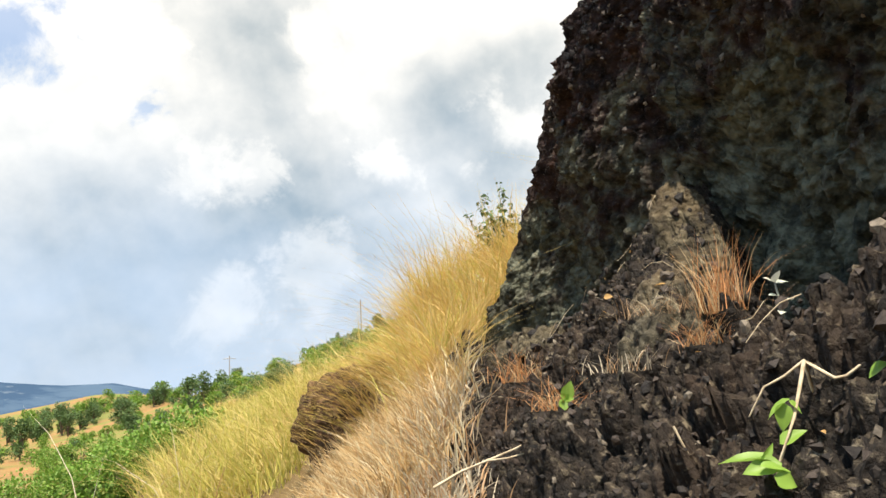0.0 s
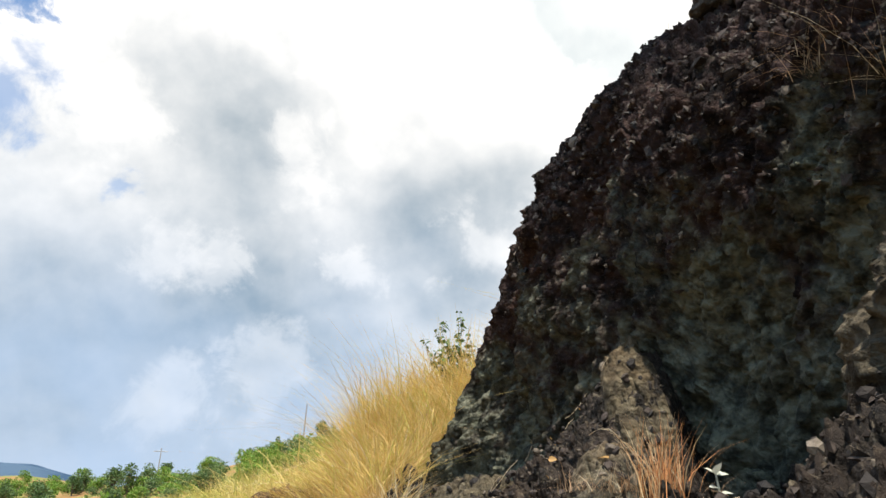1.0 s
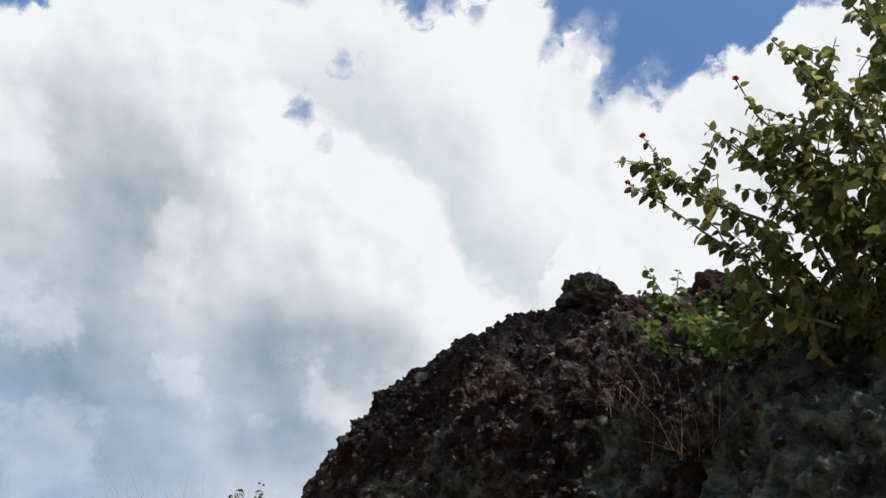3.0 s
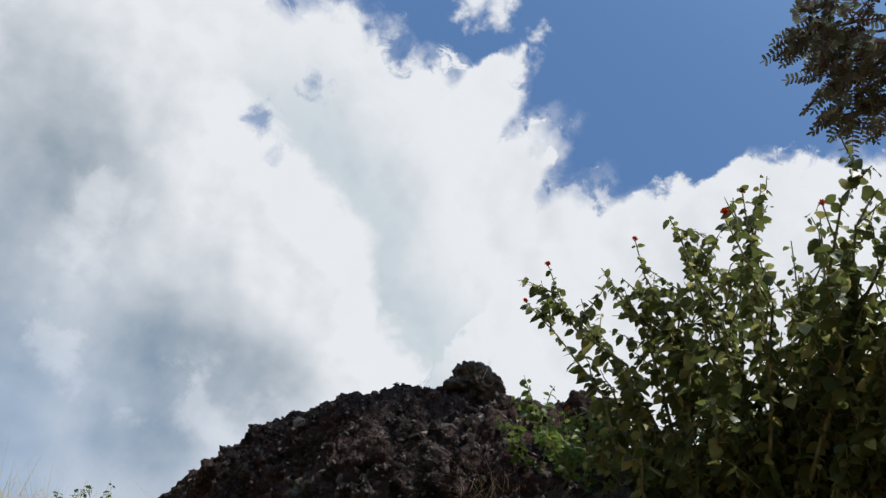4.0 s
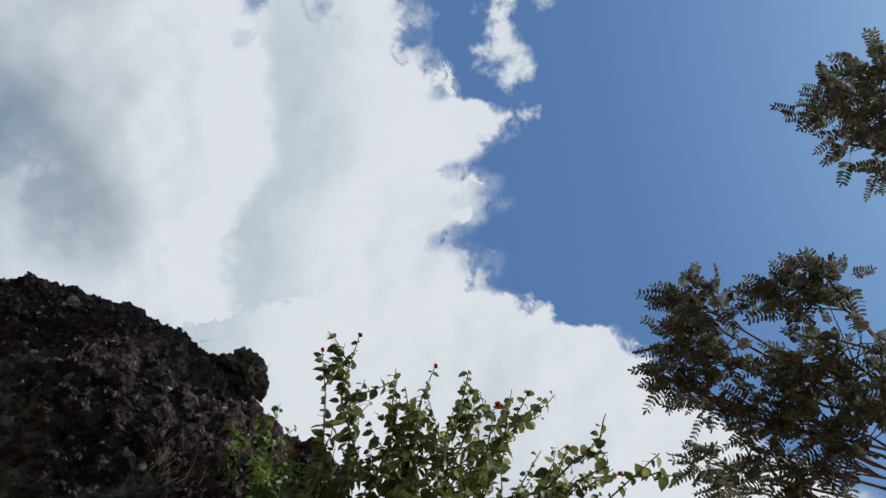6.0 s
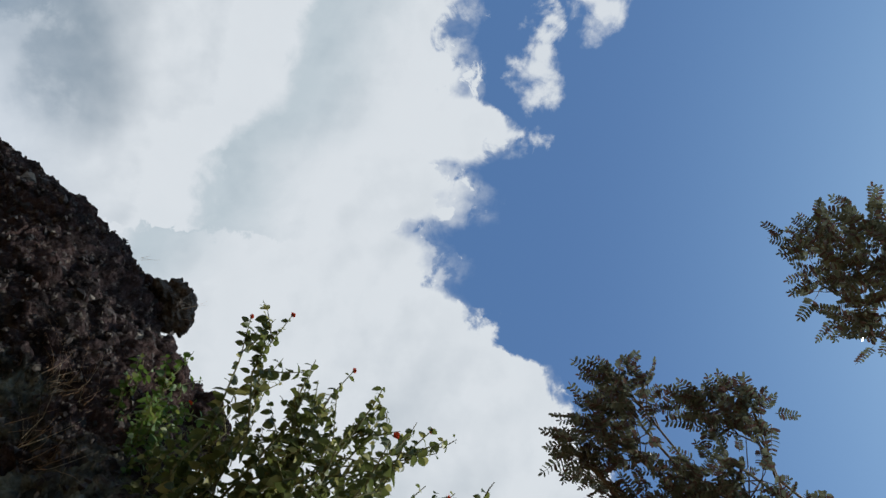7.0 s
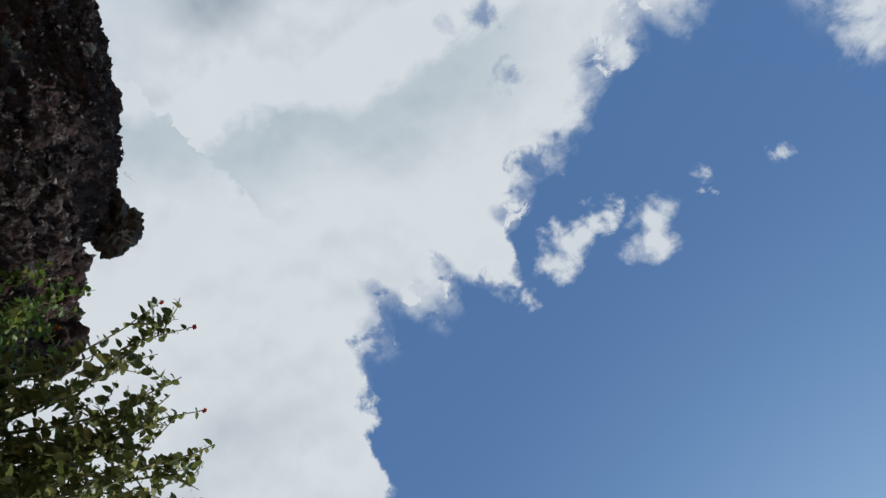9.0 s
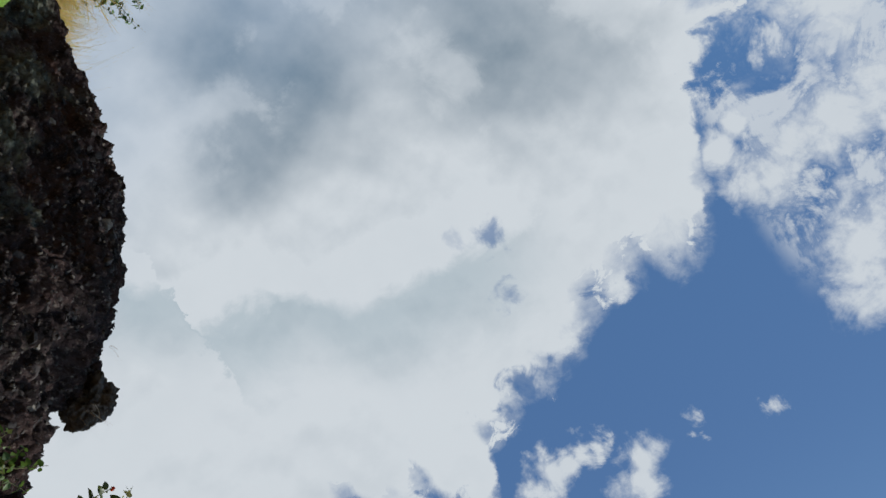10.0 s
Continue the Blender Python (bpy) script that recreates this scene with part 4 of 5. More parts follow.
def leaves_along(rng, pts, start, step, size, spread_out=0.8, droop=0.5):
    """Pairs of leaves along a line of points: places, directions, sizes."""
    seg = np.linalg.norm(np.diff(pts, axis=0), axis=1)
    at = np.concatenate([[0], np.cumsum(seg)])
    total = at[-1]
    P, D, S = [], [], []
    s, k = total * start, 0
    while s < total:
        p = np.array([np.interp(s, at, pts[:, i]) for i in range(3)])
        d = np.array([np.interp(min(s + 0.03, total), at, pts[:, i]) for i in range(3)]) - np.array([np.interp(max(s - 0.03, 0), at, pts[:, i]) for i in range(3)])
        d /= np.linalg.norm(d) + 1e-9
        a = np.cross(d, rng.normal(0, 1, 3))
        a /= np.linalg.norm(a) + 1e-9
        for sign in (1, -1):
            P.append(p + rng.normal(0, 0.003, 3))
            D.append(d * rng.uniform(0.1, 0.7) + a * sign * spread_out + rng.normal(0, 0.2, 3) - (0, 0, droop))
            S.append(size * rng.uniform(0.55, 1.2) * (1.0 if s < total * 0.85 else 0.6))
        s += step * rng.uniform(0.7, 1.3)
    return P, D, S


def cluster_flower(parent, centre, seed, size=0.0085):
    r = np.random.default_rng(seed)
    n = 16
    d = r.normal(0, 1, (n, 3))
    d[:, 2] = np.abs(d[:, 2])
    v, f = spread(LEAF_V * (1.5, 1, 1), LEAF_F, frames_along(d, r.normal(0, 1, (n, 3)), np.full(n, size)), np.repeat(np.array(centre)[None], n, 0))
    return mesh_object("flower_cluster", v, f, flower_mat, parent, "tiny red flower cluster")


def shrub(name, base, tips, seed, leaf_mat, label, leaf=0.05, step=0.022, twigs=6, stem_r=0.008, flowers=(), fill=0, droop=0.5):
    """A many-stemmed shrub: each stem rises from near the base to a tip and carries twigs of paired leaves."""
    r = np.random.default_rng(seed)
    root = new(name)
    tagged(root, label, "shrub")
    P, D, S, wood = [], [], [], []
    goals = [np.array(t, float) for t in tips]
    for _ in range(fill):
        i, j = r.integers(0, len(goals), 2)
        w = r.uniform(0.2, 0.8)
        g = goals[i] * w + goals[j] * (1 - w)
        goals.append(g + (np.array(base) - g) * (r.uniform(0.0, 0.12) if r.uniform() < 0.4 else r.uniform(0.1, 0.5)) + r.normal(0, 0.06, 3))
    for k, g in enumerate(goals):
        b = np.array(base) + np.append(r.normal(0, 0.05, 2), 0)
        pts = bend(b, g, r, 0.10 if k < len(tips) else 0.16, 9)
        m = len(pts)
        rad = stem_r * np.linspace(1, 0.16, m)
        v, f = tubes([(pts, rad)], 5)
        mesh_object("stem", v, f, stem_mat, root)
        a, c, e = leaves_along(r, pts, 0.32, step * 0.95, leaf, 0.8, droop)
        P += a
        D += c
        S += e
        out = (g - np.array(base)) / np.linalg.norm(g - np.array(base))
        for _ in range(twigs):
            w = r.uniform(0.25, 0.95)
            q = np.array([np.interp(w, np.linspace(0, 1, m), pts[:, i]) for i in range(3)])
            way_out = out * 0.75 + r.normal(0, 0.5, 3) + (0, 0, 0.2)
            way_out /= np.linalg.norm(way_out)
            tw = bend(q, q + way_out * r.uniform(0.08, 0.2) * (1.2 - 0.5 * w), r, 0.06, 5)
            wood.append((tw, 0.0028 * np.linspace(1, 0.3, 5)))
            a, c, e = leaves_along(r, tw, 0.2, step, leaf * 0.85, 0.8, droop)
            P += a
            D += c
            S += e
    v, f = tubes(wood, 4)
    tagged(mesh_object("fine_branching", v, f, stem_mat, root), kind="stuff")
    foliage("foliage", r, np.array(P), np.array(D), np.array(S), leaf_mat, root)
    for k, c in enumerate(flowers):
        cluster_flower(root, c, seed + k)
    return root


LANTANA_TIPS = [(0.64, 1.04, 3.00), (0.61, 0.95, 3.07), (0.69, 0.73, 3.12), (0.67, 0.60, 3.10), (0.67, 0.39, 3.05), (0.78, 0.42, 3.14), (0.85, 0.34, 3.14), (0.93, 0.31, 3.16), (0.79, 0.14, 3.0), (0.70, 0.04, 2.98),
                (0.70, 0.22, 2.92), (0.60, 0.34, 2.84), (0.95, 0.62, 3.22), (0.92, 0.88, 3.22), (1.05, 0.45, 3.22), (0.80, 0.75, 3.0), (1.1, 0.1, 3.1), (0.98, 1.0, 2.98), (0.86, 0.98, 2.9), (0.95, 0.85, 2.75), (1.02, 0.9, 2.6), (0.95, 0.7, 2.85),
                (0.75, 0.96, 3.07), (0.74, 0.86, 3.10), (0.82, 0.64, 3.16), (0.93, 0.47, 3.20), (0.98, 0.30, 3.19), (0.73, 0.96, 3.00), (0.70, 0.84, 3.08), (0.75, 0.73, 3.07), (0.79, 0.61, 3.08), (0.78, 0.43, 3.01), (0.88, 0.85, 3.08), (0.94, 0.97, 3.01), (1.04, 0.96, 2.88), (1.08, 1.08, 2.81),
                (0.74, 0.08, 2.81), (0.78, 0.06, 2.79), (0.84, 0.07, 2.73), (0.87, 0.14, 2.67), (0.88, 0.19, 2.63), (0.82, 0.03, 2.75), (0.84, 0.0, 2.74), (0.85, 0.10, 2.85), (0.90, 0.20, 2.80), (0.92, 0.30, 2.75), (0.90, 0.25, 2.95), (0.95, 0.40, 2.70),
                (0.64, 0.44, 2.80), (0.66, 0.5, 2.9), (0.88, -0.05, 2.76), (0.87, 0.00, 2.82), (0.82, 0.03, 2.85), (0.88, -0.04, 2.69), (0.85, 0.07, 2.81), (0.86, -0.00, 2.69), (0.83, 0.10, 2.73)]
shrub("flowering_shrub", (1.30, 0.62, 2.15), LANTANA_TIPS, 21, lantana_mat, "leafy green shrub with small red flowers beside the rock", leaf=0.038, step=0.0225, twigs=6, fill=40, droop=0.8,
      flowers=[(0.584, 0.332, 2.845), LANTANA_TIPS[1], LANTANA_TIPS[2], LANTANA_TIPS[0], LANTANA_TIPS[4], LANTANA_TIPS[10], LANTANA_TIPS[8]])
shrub("young_shrub", (1.22, 1.22, 2.62), [(0.90, 1.29, 2.79), (0.92, 1.28, 2.93), (0.98, 1.18, 2.80), (0.96, 1.08, 2.72), (1.02, 1.25, 2.98), (1.0, 1.02, 2.66), (1.05, 1.12, 3.0)], 22, young_shrub_mat,
      "low bright green shrub growing on the rock", leaf=0.032, step=0.02, twigs=5, stem_r=0.004, fill=6, flowers=[(1.02, 1.25, 2.985)])
shrub("hill_shrub", (0.55, 5.3, 2.15), [(0.24, 5.2, 2.84), (0.40, 5.2, 3.00), (0.50, 5.2, 3.02), (0.56, 5.2, 2.97), (0.32, 5.2, 2.92), (0.44, 5.2, 2.78), (0.47, 5.25, 2.92), (0.36, 5.15, 2.78)], 23, dark_bush_mat,
      "sparse grey-green shrub above the tall dry grass", leaf=0.05, step=0.035, twigs=5, stem_r=0.006)


# a sapling beside the path
def leaf_part(parent, base, tip, mat, up=(0, 0, 1), wide=1.0, name="leaf"):
    b, t = np.array(base, float), np.array(tip, float)
    size = np.linalg.norm(t - b)
    v, f = spread(FINE_V * (wide, 1, 1), FINE_F, frames_along((t - b)[None], np.array(up, float)[None], np.array([size])), b[None])
    return mesh_object(name, v, f, mat, parent)


def stem_part(parent, pts, r0, r1, mat, name="stem", sides=6):
    v, f = tubes([(np.array(pts, float), np.linspace(r0, r1, len(pts)))], sides)
    return mesh_object(name, v, f, mat, parent)


seedling = tagged(new("seedling"), "bright green seedling on a pale bent twig in the rubble", "seedling")
FORK = (0.457, 0.956, 1.536)
stem_part(seedling, [FORK, (0.437, 0.938, 1.50), (0.42, 0.925, 1.468), (0.394, 0.916, 1.423), (0.388, 0.93, 1.39)], 0.0027, 0.0019, twig_mat)
stem_part(seedling, [(0.49, 1.0, 1.46), FORK, (0.485, 0.942, 1.512), (0.497, 0.936, 1.514), (0.512, 0.928, 1.526)], 0.0027, 0.0017, twig_mat, "twig")
stem_part(seedling, [FORK, (0.434, 0.967, 1.518), (0.41, 0.975, 1.506), (0.39, 0.985, 1.47)], 0.0019, 0.0011, twig_mat, "twig")
for b, t, up, w in [((0.42, 0.93, 1.49), (0.392, 0.941, 1.471), (0, -0.3, 1), 0.8), ((0.413, 0.932, 1.486), (0.407, 0.930, 1.452), (-0.3, -1, 0.2), 1.0), ((0.418, 0.93, 1.488), (0.432, 0.925, 1.474), (0, -0.6, 1), 0.9),
                    ((0.399, 0.926, 1.438), (0.427, 0.915, 1.456), (0, -0.7, 0.8), 0.9), ((0.389, 0.918, 1.420), (0.329, 0.941, 1.427), (0, -0.35, 1), 0.62), ((0.391, 0.91, 1.417), (0.346, 0.915, 1.411), (0, -0.9, 0.8), 1.0),
                    ((0.37, 0.918, 1.417), (0.388, 0.915, 1.440), (0.4, -0.8, 0.5), 0.6), ((0.362, 0.905, 1.416), (0.399, 0.900, 1.412), (0, -0.5, 1), 0.7), ((0.376, 0.90, 1.404), (0.402, 0.895, 1.394), (0, -1, 0.5), 1.4),
                    ((0.531, 0.905, 1.527), (0.510, 0.916, 1.512), (0, -0.6, 1), 1.1), ((0.531, 0.905, 1.527), (0.516, 0.90, 1.520), (0, -0.6, 1), 0.9)]:
    leaf_part(seedling, b, t, young_mat, up, w)

sapling = tagged(new("sapling"), "slender green sapling rising close beside the path", "sapling")
gz0 = float(ground_height(np.array([-0.42]), np.array([0.42]))[0])
stem_part(sapling, [(-0.42, 0.42, gz0 - 0.03), (-0.41, 0.36, 0.9), (-0.39, 0.25, 1.35), (-0.36, 0.10, 1.62), (-0.342, -0.02, 1.715)], 0.006, 0.002, stem_mat)
for b, t in [((-0.34, -0.03, 1.722), (-0.333, -0.11, 1.752)), ((-0.342, -0.02, 1.715), (-0.39, 0.03, 1.73)), ((-0.36, 0.10, 1.62), (-0.42, 0.13, 1.63)), ((-0.36, 0.10, 1.62), (-0.31, 0.15, 1.61)), ((-0.39, 0.25, 1.35), (-0.45, 0.24, 1.34)), ((-0.39, 0.25, 1.35), (-0.35, 0.32, 1.35))]:
    leaf_part(sapling, b, t, young_mat, (0.2, -0.5, 1), 0.95)

silver = tagged(new("silvery_seedling"), "tiny silvery woolly seedling in the rubble", "seedling")
stem_part(silver, [(0.672, 1.46, 1.630), (0.665, 1.45, 1.665), (0.658, 1.448, 1.705)], 0.003, 0.002, silver_mat)
for b, t in [((0.658, 1.448, 1.705), (0.635, 1.44, 1.720)), ((0.658, 1.448, 1.705), (0.685, 1.45, 1.712)), ((0.658, 1.448, 1.706), (0.66, 1.43, 1.730)), ((0.663, 1.45, 1.680), (0.64, 1.44, 1.685)), ((0.665, 1.45, 1.670), (0.685, 1.44, 1.675)), ((0.668, 1.45, 1.650), (0.648, 1.435, 1.645))]:
    leaf_part(silver, b, t, silver_mat, (0, -0.5, 1), 1.2)
sprout = tagged(new("green_sprout"), "small lime-green sprout beside a rusty tuft", "seedling")
stem_part(sprout, [on_bank(0.280, 1.73, -0.02), on_bank(0.275, 1.72, 0.03), on_bank(0.273, 1.715, 0.05)], 0.002, 0.001, stem_mat)
for dx, dz in ((-0.012, 0.035), (0.012, 0.04), (0.004, 0.02), (-0.014, 0.0), (0.015, 0.0)):
    leaf_part(sprout, on_bank(0.275, 1.715, 0.03), on_bank(0.275 + dx, 1.70, 0.02 + dz), young_mat, (0, -1, 0.4), 1.2)


# ---- dead twigs and leaves on the rubble ----
def twig(pts, r, label="dry grey-brown twig lying on the rubble", fork=None):
    ob = tagged(new("twig"), label, "twig")
    stem_part(ob, pts, r, r * 0.5, twig_mat, "stick", 5)
    if fork:
        stem_part(ob, fork, r * 0.7, r * 0.35, twig_mat, "fork", 5)
    return ob


twig([(-0.03, 1.74, 1.33), (0.03, 1.745, 1.36), (0.09, 1.744, 1.381), (0.15, 1.74, 1.402), (0.214, 1.735, 1.428)], 0.0038, "long forked dry twig lying across the rubble", [(0.09, 1.744, 1.381), (0.14, 1.73, 1.386), (0.20, 1.726, 1.40)])
twig([(0.355, 1.198, 1.455), (0.362, 1.194, 1.435), (0.37, 1.191, 1.415), (0.38, 1.188, 1.40)], 0.0022)
r5 = np.random.default_rng(5)
for k in range(22):
    x0, y0 = r5.uniform(0.12, 0.85), r5.uniform(0.8, 2.6)
    a, ln = r5.uniform(0, 6.28), r5.uniform(0.03, 0.10)
    path = []
    for t in (0, 0.35, 0.7, 1.0):
        X1, Y1 = x0 + math.cos(a + 0.3 * t) * ln * t, y0 + math.sin(a + 0.3 * t) * ln * t
        path.append(on_bank(X1, Y1, 0.022 + 0.012 * math.sin(3 * t + k)))
    twig(path, r5.uniform(0.0007, 0.0014))
for k in range(14):
    x0, y0 = r5.uniform(0.15, 0.8), r5.uniform(0.8, 2.6)
    b = np.array(on_bank(x0, y0, 0.045))
    ob = leaf_part(None, b, b + r5.normal(0, 1, 3) * (0.011, 0.011, 0.005), dead_leaf_mat, r5.normal(0, 1, 3) + (0, -1, 2), 1.2, "fallen_leaf")
    tagged(ob, "curled brown fallen leaf on the rubble", "leaf", "fallen leaves on the rubble")


# ---- the tree overhead ----
tree = tagged(new("feather_leaved_tree"), "tree with dark feathery compound leaves on arching boughs overhead", "tree")
r6 = np.random.default_rng(6)
foot = (3.4, -2.2, float(ground_height(np.array([3.4]), np.array([-2.2]))[0]) - 0.1)
trunk_pts = [foot, (3.2, -2.1, 3.6), (2.6, -1.7, 4.5), (2.1, -1.1, 4.9), (1.7, -1.3, 6.2), (1.3, -1.3, 8.0)]
stem_part(tree, trunk_pts, 0.14, 0.05, bark_mat, "trunk", 10)
CLUMPS = [(1.04, 0.62, 4.65, 0.115), (1.09, 0.52, 4.67, 0.128), (1.24, 0.58, 4.58, 0.148), (1.26, 0.48, 4.6, 0.14), (1.42, 0.49, 4.52, 0.107), (1.36, 0.63, 4.5, 0.082), (1.0, 0.18, 4.8, 0.128),
          (1.04, 0.26, 4.76, 0.097), (0.97, 0.09, 4.82, 0.097), (1.28, 0.18, 4.68, 0.179), (1.24, 0.05, 4.73, 0.179), (1.49, 0.3, 4.54, 0.115), (1.44, 0.19, 4.59, 0.153), (1.49, 0.08, 4.59, 0.166),
          (1.65, 0.46, 4.39, 0.061), (1.84, 0.41, 4.54, 0.076), (1.64, 0.23, 4.46, 0.087), (1.73, 0.09, 4.44, 0.092), (1.61, -0.02, 4.54, 0.128), (1.43, -0.11, 4.66, 0.204), (1.32, -0.22, 4.72, 0.204)]
HIGH_CLUMPS = [(0.71, 0.68, 7.75, 0.205), (0.66, 0.6, 8.06, 0.214), (0.49, 0.42, 7.82, 0.205), (0.99, 0.57, 7.79, 0.188), (0.78, 0.39, 7.79, 0.233), (0.6, 0.23, 7.84, 0.27), (1.1, 0.29, 7.74, 0.205),
               (0.94, 0.11, 7.79, 0.242), (0.68, -0.01, 7.85, 0.326), (1.18, 0.13, 7.74, 0.112)]
LX, LY, LZ, wood = [], [], [], []
for cx0, cy0, cz0, cr in CLUMPS + HIGH_CLUMPS:
    start = np.array((1.3, -1.28, 7.95)) if cz0 > 6.0 else np.array((2.1, -1.08, 4.88))
    limb = bend(start + r6.normal(0, 0.03, 3), (cx0, cy0, cz0), r6, 0.04, 8)
    stem_part(tree, limb, 0.013, 0.004, bark_mat, "bough", 6)
    out = limb[-1] - limb[-3]
    out /= np.linalg.norm(out)
    heart = np.array((cx0, cy0, cz0))
    for _ in range(int(6 + (70 if cz0 > 6.0 else 190) * cr)):
        off = r6.normal(0, 0.36, 3) * (1.0, 1.0, 0.8)
        q = heart + off * cr
        ray_d = off * 0.9 + out * 0.35 + r6.normal(0, 0.35, 3) - (0, 0, 0.08)
        ray_d /= np.linalg.norm(ray_d)
        ln = r6.uniform(0.072, 0.112) * (1.8 if cz0 > 6.0 else 1.0)
        rach = np.array([q, q + ray_d * ln * 0.5 - (0, 0, 0.010), q + ray_d * ln - (0, 0, 0.038)])
        wood.append((rach, (0.0022, 0.0017, 0.001)))
        if r6.uniform() < 0.5:
            hub = heart + (limb[-2] - limb[-1]) * r6.uniform(0, 0.8)
            wood.append((bend(hub, q, r6, 0.03, 4), (0.005, 0.004, 0.003, 0.0022)))
        side = np.cross(ray_d, r6.normal(0, 0.4, 3) + (0, 0, 1))
        side /= np.linalg.norm(side)
        for t in np.linspace(0.14, 0.96, 7):
            p = np.array([np.interp(t, (0, 0.5, 1), rach[:, i]) for i in range(3)])
            for sgn in (1, -1):
                LX.append(p)
                LY.append(ray_d * 0.42 + side * sgn)
                LZ.append(ln * r6.uniform(0.26, 0.36) * (1.1 - 0.35 * t))
        LX.append(rach[-1])
        LY.append(ray_d)
        LZ.append(ln * 0.24)
v, f = tubes(wood, 3)
tagged(mesh_object("fine_branching", v, f, bark_mat, tree), kind="stuff")
foliage("foliage", r6, np.array(LX), np.array(LY), np.array(LZ), pinnate_mat, tree, LEAFLET_V * (1.0, 1, 1))


# ---- bushes and trees on the hillside ----
def bush_kind(name, seed, width, height, count, leaf, mat, label, category, trunk=0.25):
    """A bush or small tree at the origin: trunk, limbs and a crown of leaves in uneven clumps."""
    r = np.random.default_rng(seed)
    root = new(name)
    tagged(root, label, category)
    stem_part(root, [(0, 0, -0.15), (0.02 * width, 0, height * trunk), (0, 0.03 * width, height * 0.6)], 0.035 * height, 0.012 * height, bark_mat, "trunk", 6)
    clumps = []
    for _ in range(13):
        a, e = r.uniform(0, 6.28), r.uniform(-0.7, 1.0)
        rad = math.sqrt(max(0.0, 1 - e * e * 0.8)) * width * 0.5 * r.uniform(0.35, 0.85)
        clumps.append((rad * math.cos(a), rad * math.sin(a), height * (trunk + (1 - trunk) * (0.36 + 0.42 * e)), width * r.uniform(0.15, 0.27)))
    limbs = [(np.array([(0, 0, height * trunk * 0.8), (c[0] * 0.5, c[1] * 0.5, c[2] * 0.75), c[:3]]), (0.016 * height, 0.01 * height, 0.004 * height)) for c in clumps]
    v, f = tubes(limbs, 4)
    tagged(mesh_object("branching", v, f, bark_mat, root), kind="stuff")
    k = r.integers(0, len(clumps), count)
    c = np.array(clumps)[k]
    d = r.normal(0, 1, (count, 3))
    d /= np.linalg.norm(d, axis=1, keepdims=True)
    p = c[:, :3] + d * (c[:, 3] * r.uniform(0.45, 1.12, count))[:, None]
    p[:, 2] = np.maximum(p[:, 2], 0.02)
    dirs = d + r.normal(0, 0.6, (count, 3)) + (0, 0, 0.25)
    foliage("crown", r, p, dirs, leaf * r.uniform(0.6, 1.3, count), mat, root)
    return root


rb = np.random.default_rng(31)
kinds = {
    "near": [bush_kind("bush", 40 + i, 1.5, 0.95, 2400, 0.065, bush_mat, "bright green leafy bush on the lower field", "bush", 0.08) for i in range(3)],
    "hill": [bush_kind("bush", 50 + i, 1.6, 1.2, 900, 0.12, bush_mat if i else dark_bush_mat, "green bush on the grassy hillside", "bush", 0.1) for i in range(3)],
    "tree": [bush_kind("small_tree", 60 + i, 1.6, 2.7, 1900, 0.13, dark_bush_mat, "small dark olive-green tree on the open field", "tree", 0.07) for i in range(3)],
}


def plant(kind, x, y, size, group):
    src = kinds[kind][int(rb.integers(0, 3))]
    z = float(ground_height(np.array([x]), np.array([y]))[0])
    ob = copy_thing(src, pose(x, y, z, 0, 0, float(rb.uniform(0, 360))))
    ob.scale = (size * rb.uniform(0.85, 1.15), size * rb.uniform(0.85, 1.15), size * rb.uniform(0.8, 1.2))
    return tagged(ob, group=group)


def polar(azimuth, dist):
    return dist * math.sin(radians(azimuth)), dist * math.cos(radians(azimuth))


for _ in range(58):
    x, y = polar(rb.uniform(-27.5, -17), rb.uniform(8.5, 22))
    plant("near", x, y, rb.uniform(0.4, 0.75), "bushes on the lower field")
for _ in range(7):
    x, y = polar(rb.uniform(-34, -28), rb.uniform(7.0, 9.0))
    plant("near", x, y, rb.uniform(0.35, 0.5), "bushes on the lower field")
for _ in range(64):
    x, y = polar(rb.uniform(-32, -18.5), rb.uniform(60, 125))
    plant("hill", x, y, rb.uniform(0.6, 1.3), "bushes on the hillside")
for _ in range(44):
    x, y = polar(rb.uniform(-32, -17), rb.uniform(22, 60))
    plant("hill", x, y, rb.uniform(0.25, 0.5), "bushes on the hillside")
for _ in range(70):
    a = rb.uniform(-17, -1)
    x, y = polar(a, rb.uniform(26, 52))
    plant("hill", x, y, rb.uniform(0.35, 0.8), "bushes on the hillside")
for _ in range(34):
    x, y = polar(rb.uniform(-9, -1), rb.uniform(34, 56))
    plant("hill", x, y, rb.uniform(0.5, 1.0), "bushes on the hillside")
for _ in range(22):
    x, y = polar(rb.uniform(-16, -2), rb.uniform(14, 26))
    plant("hill", x, y, rb.uniform(0.25, 0.5), "bushes on the hillside")
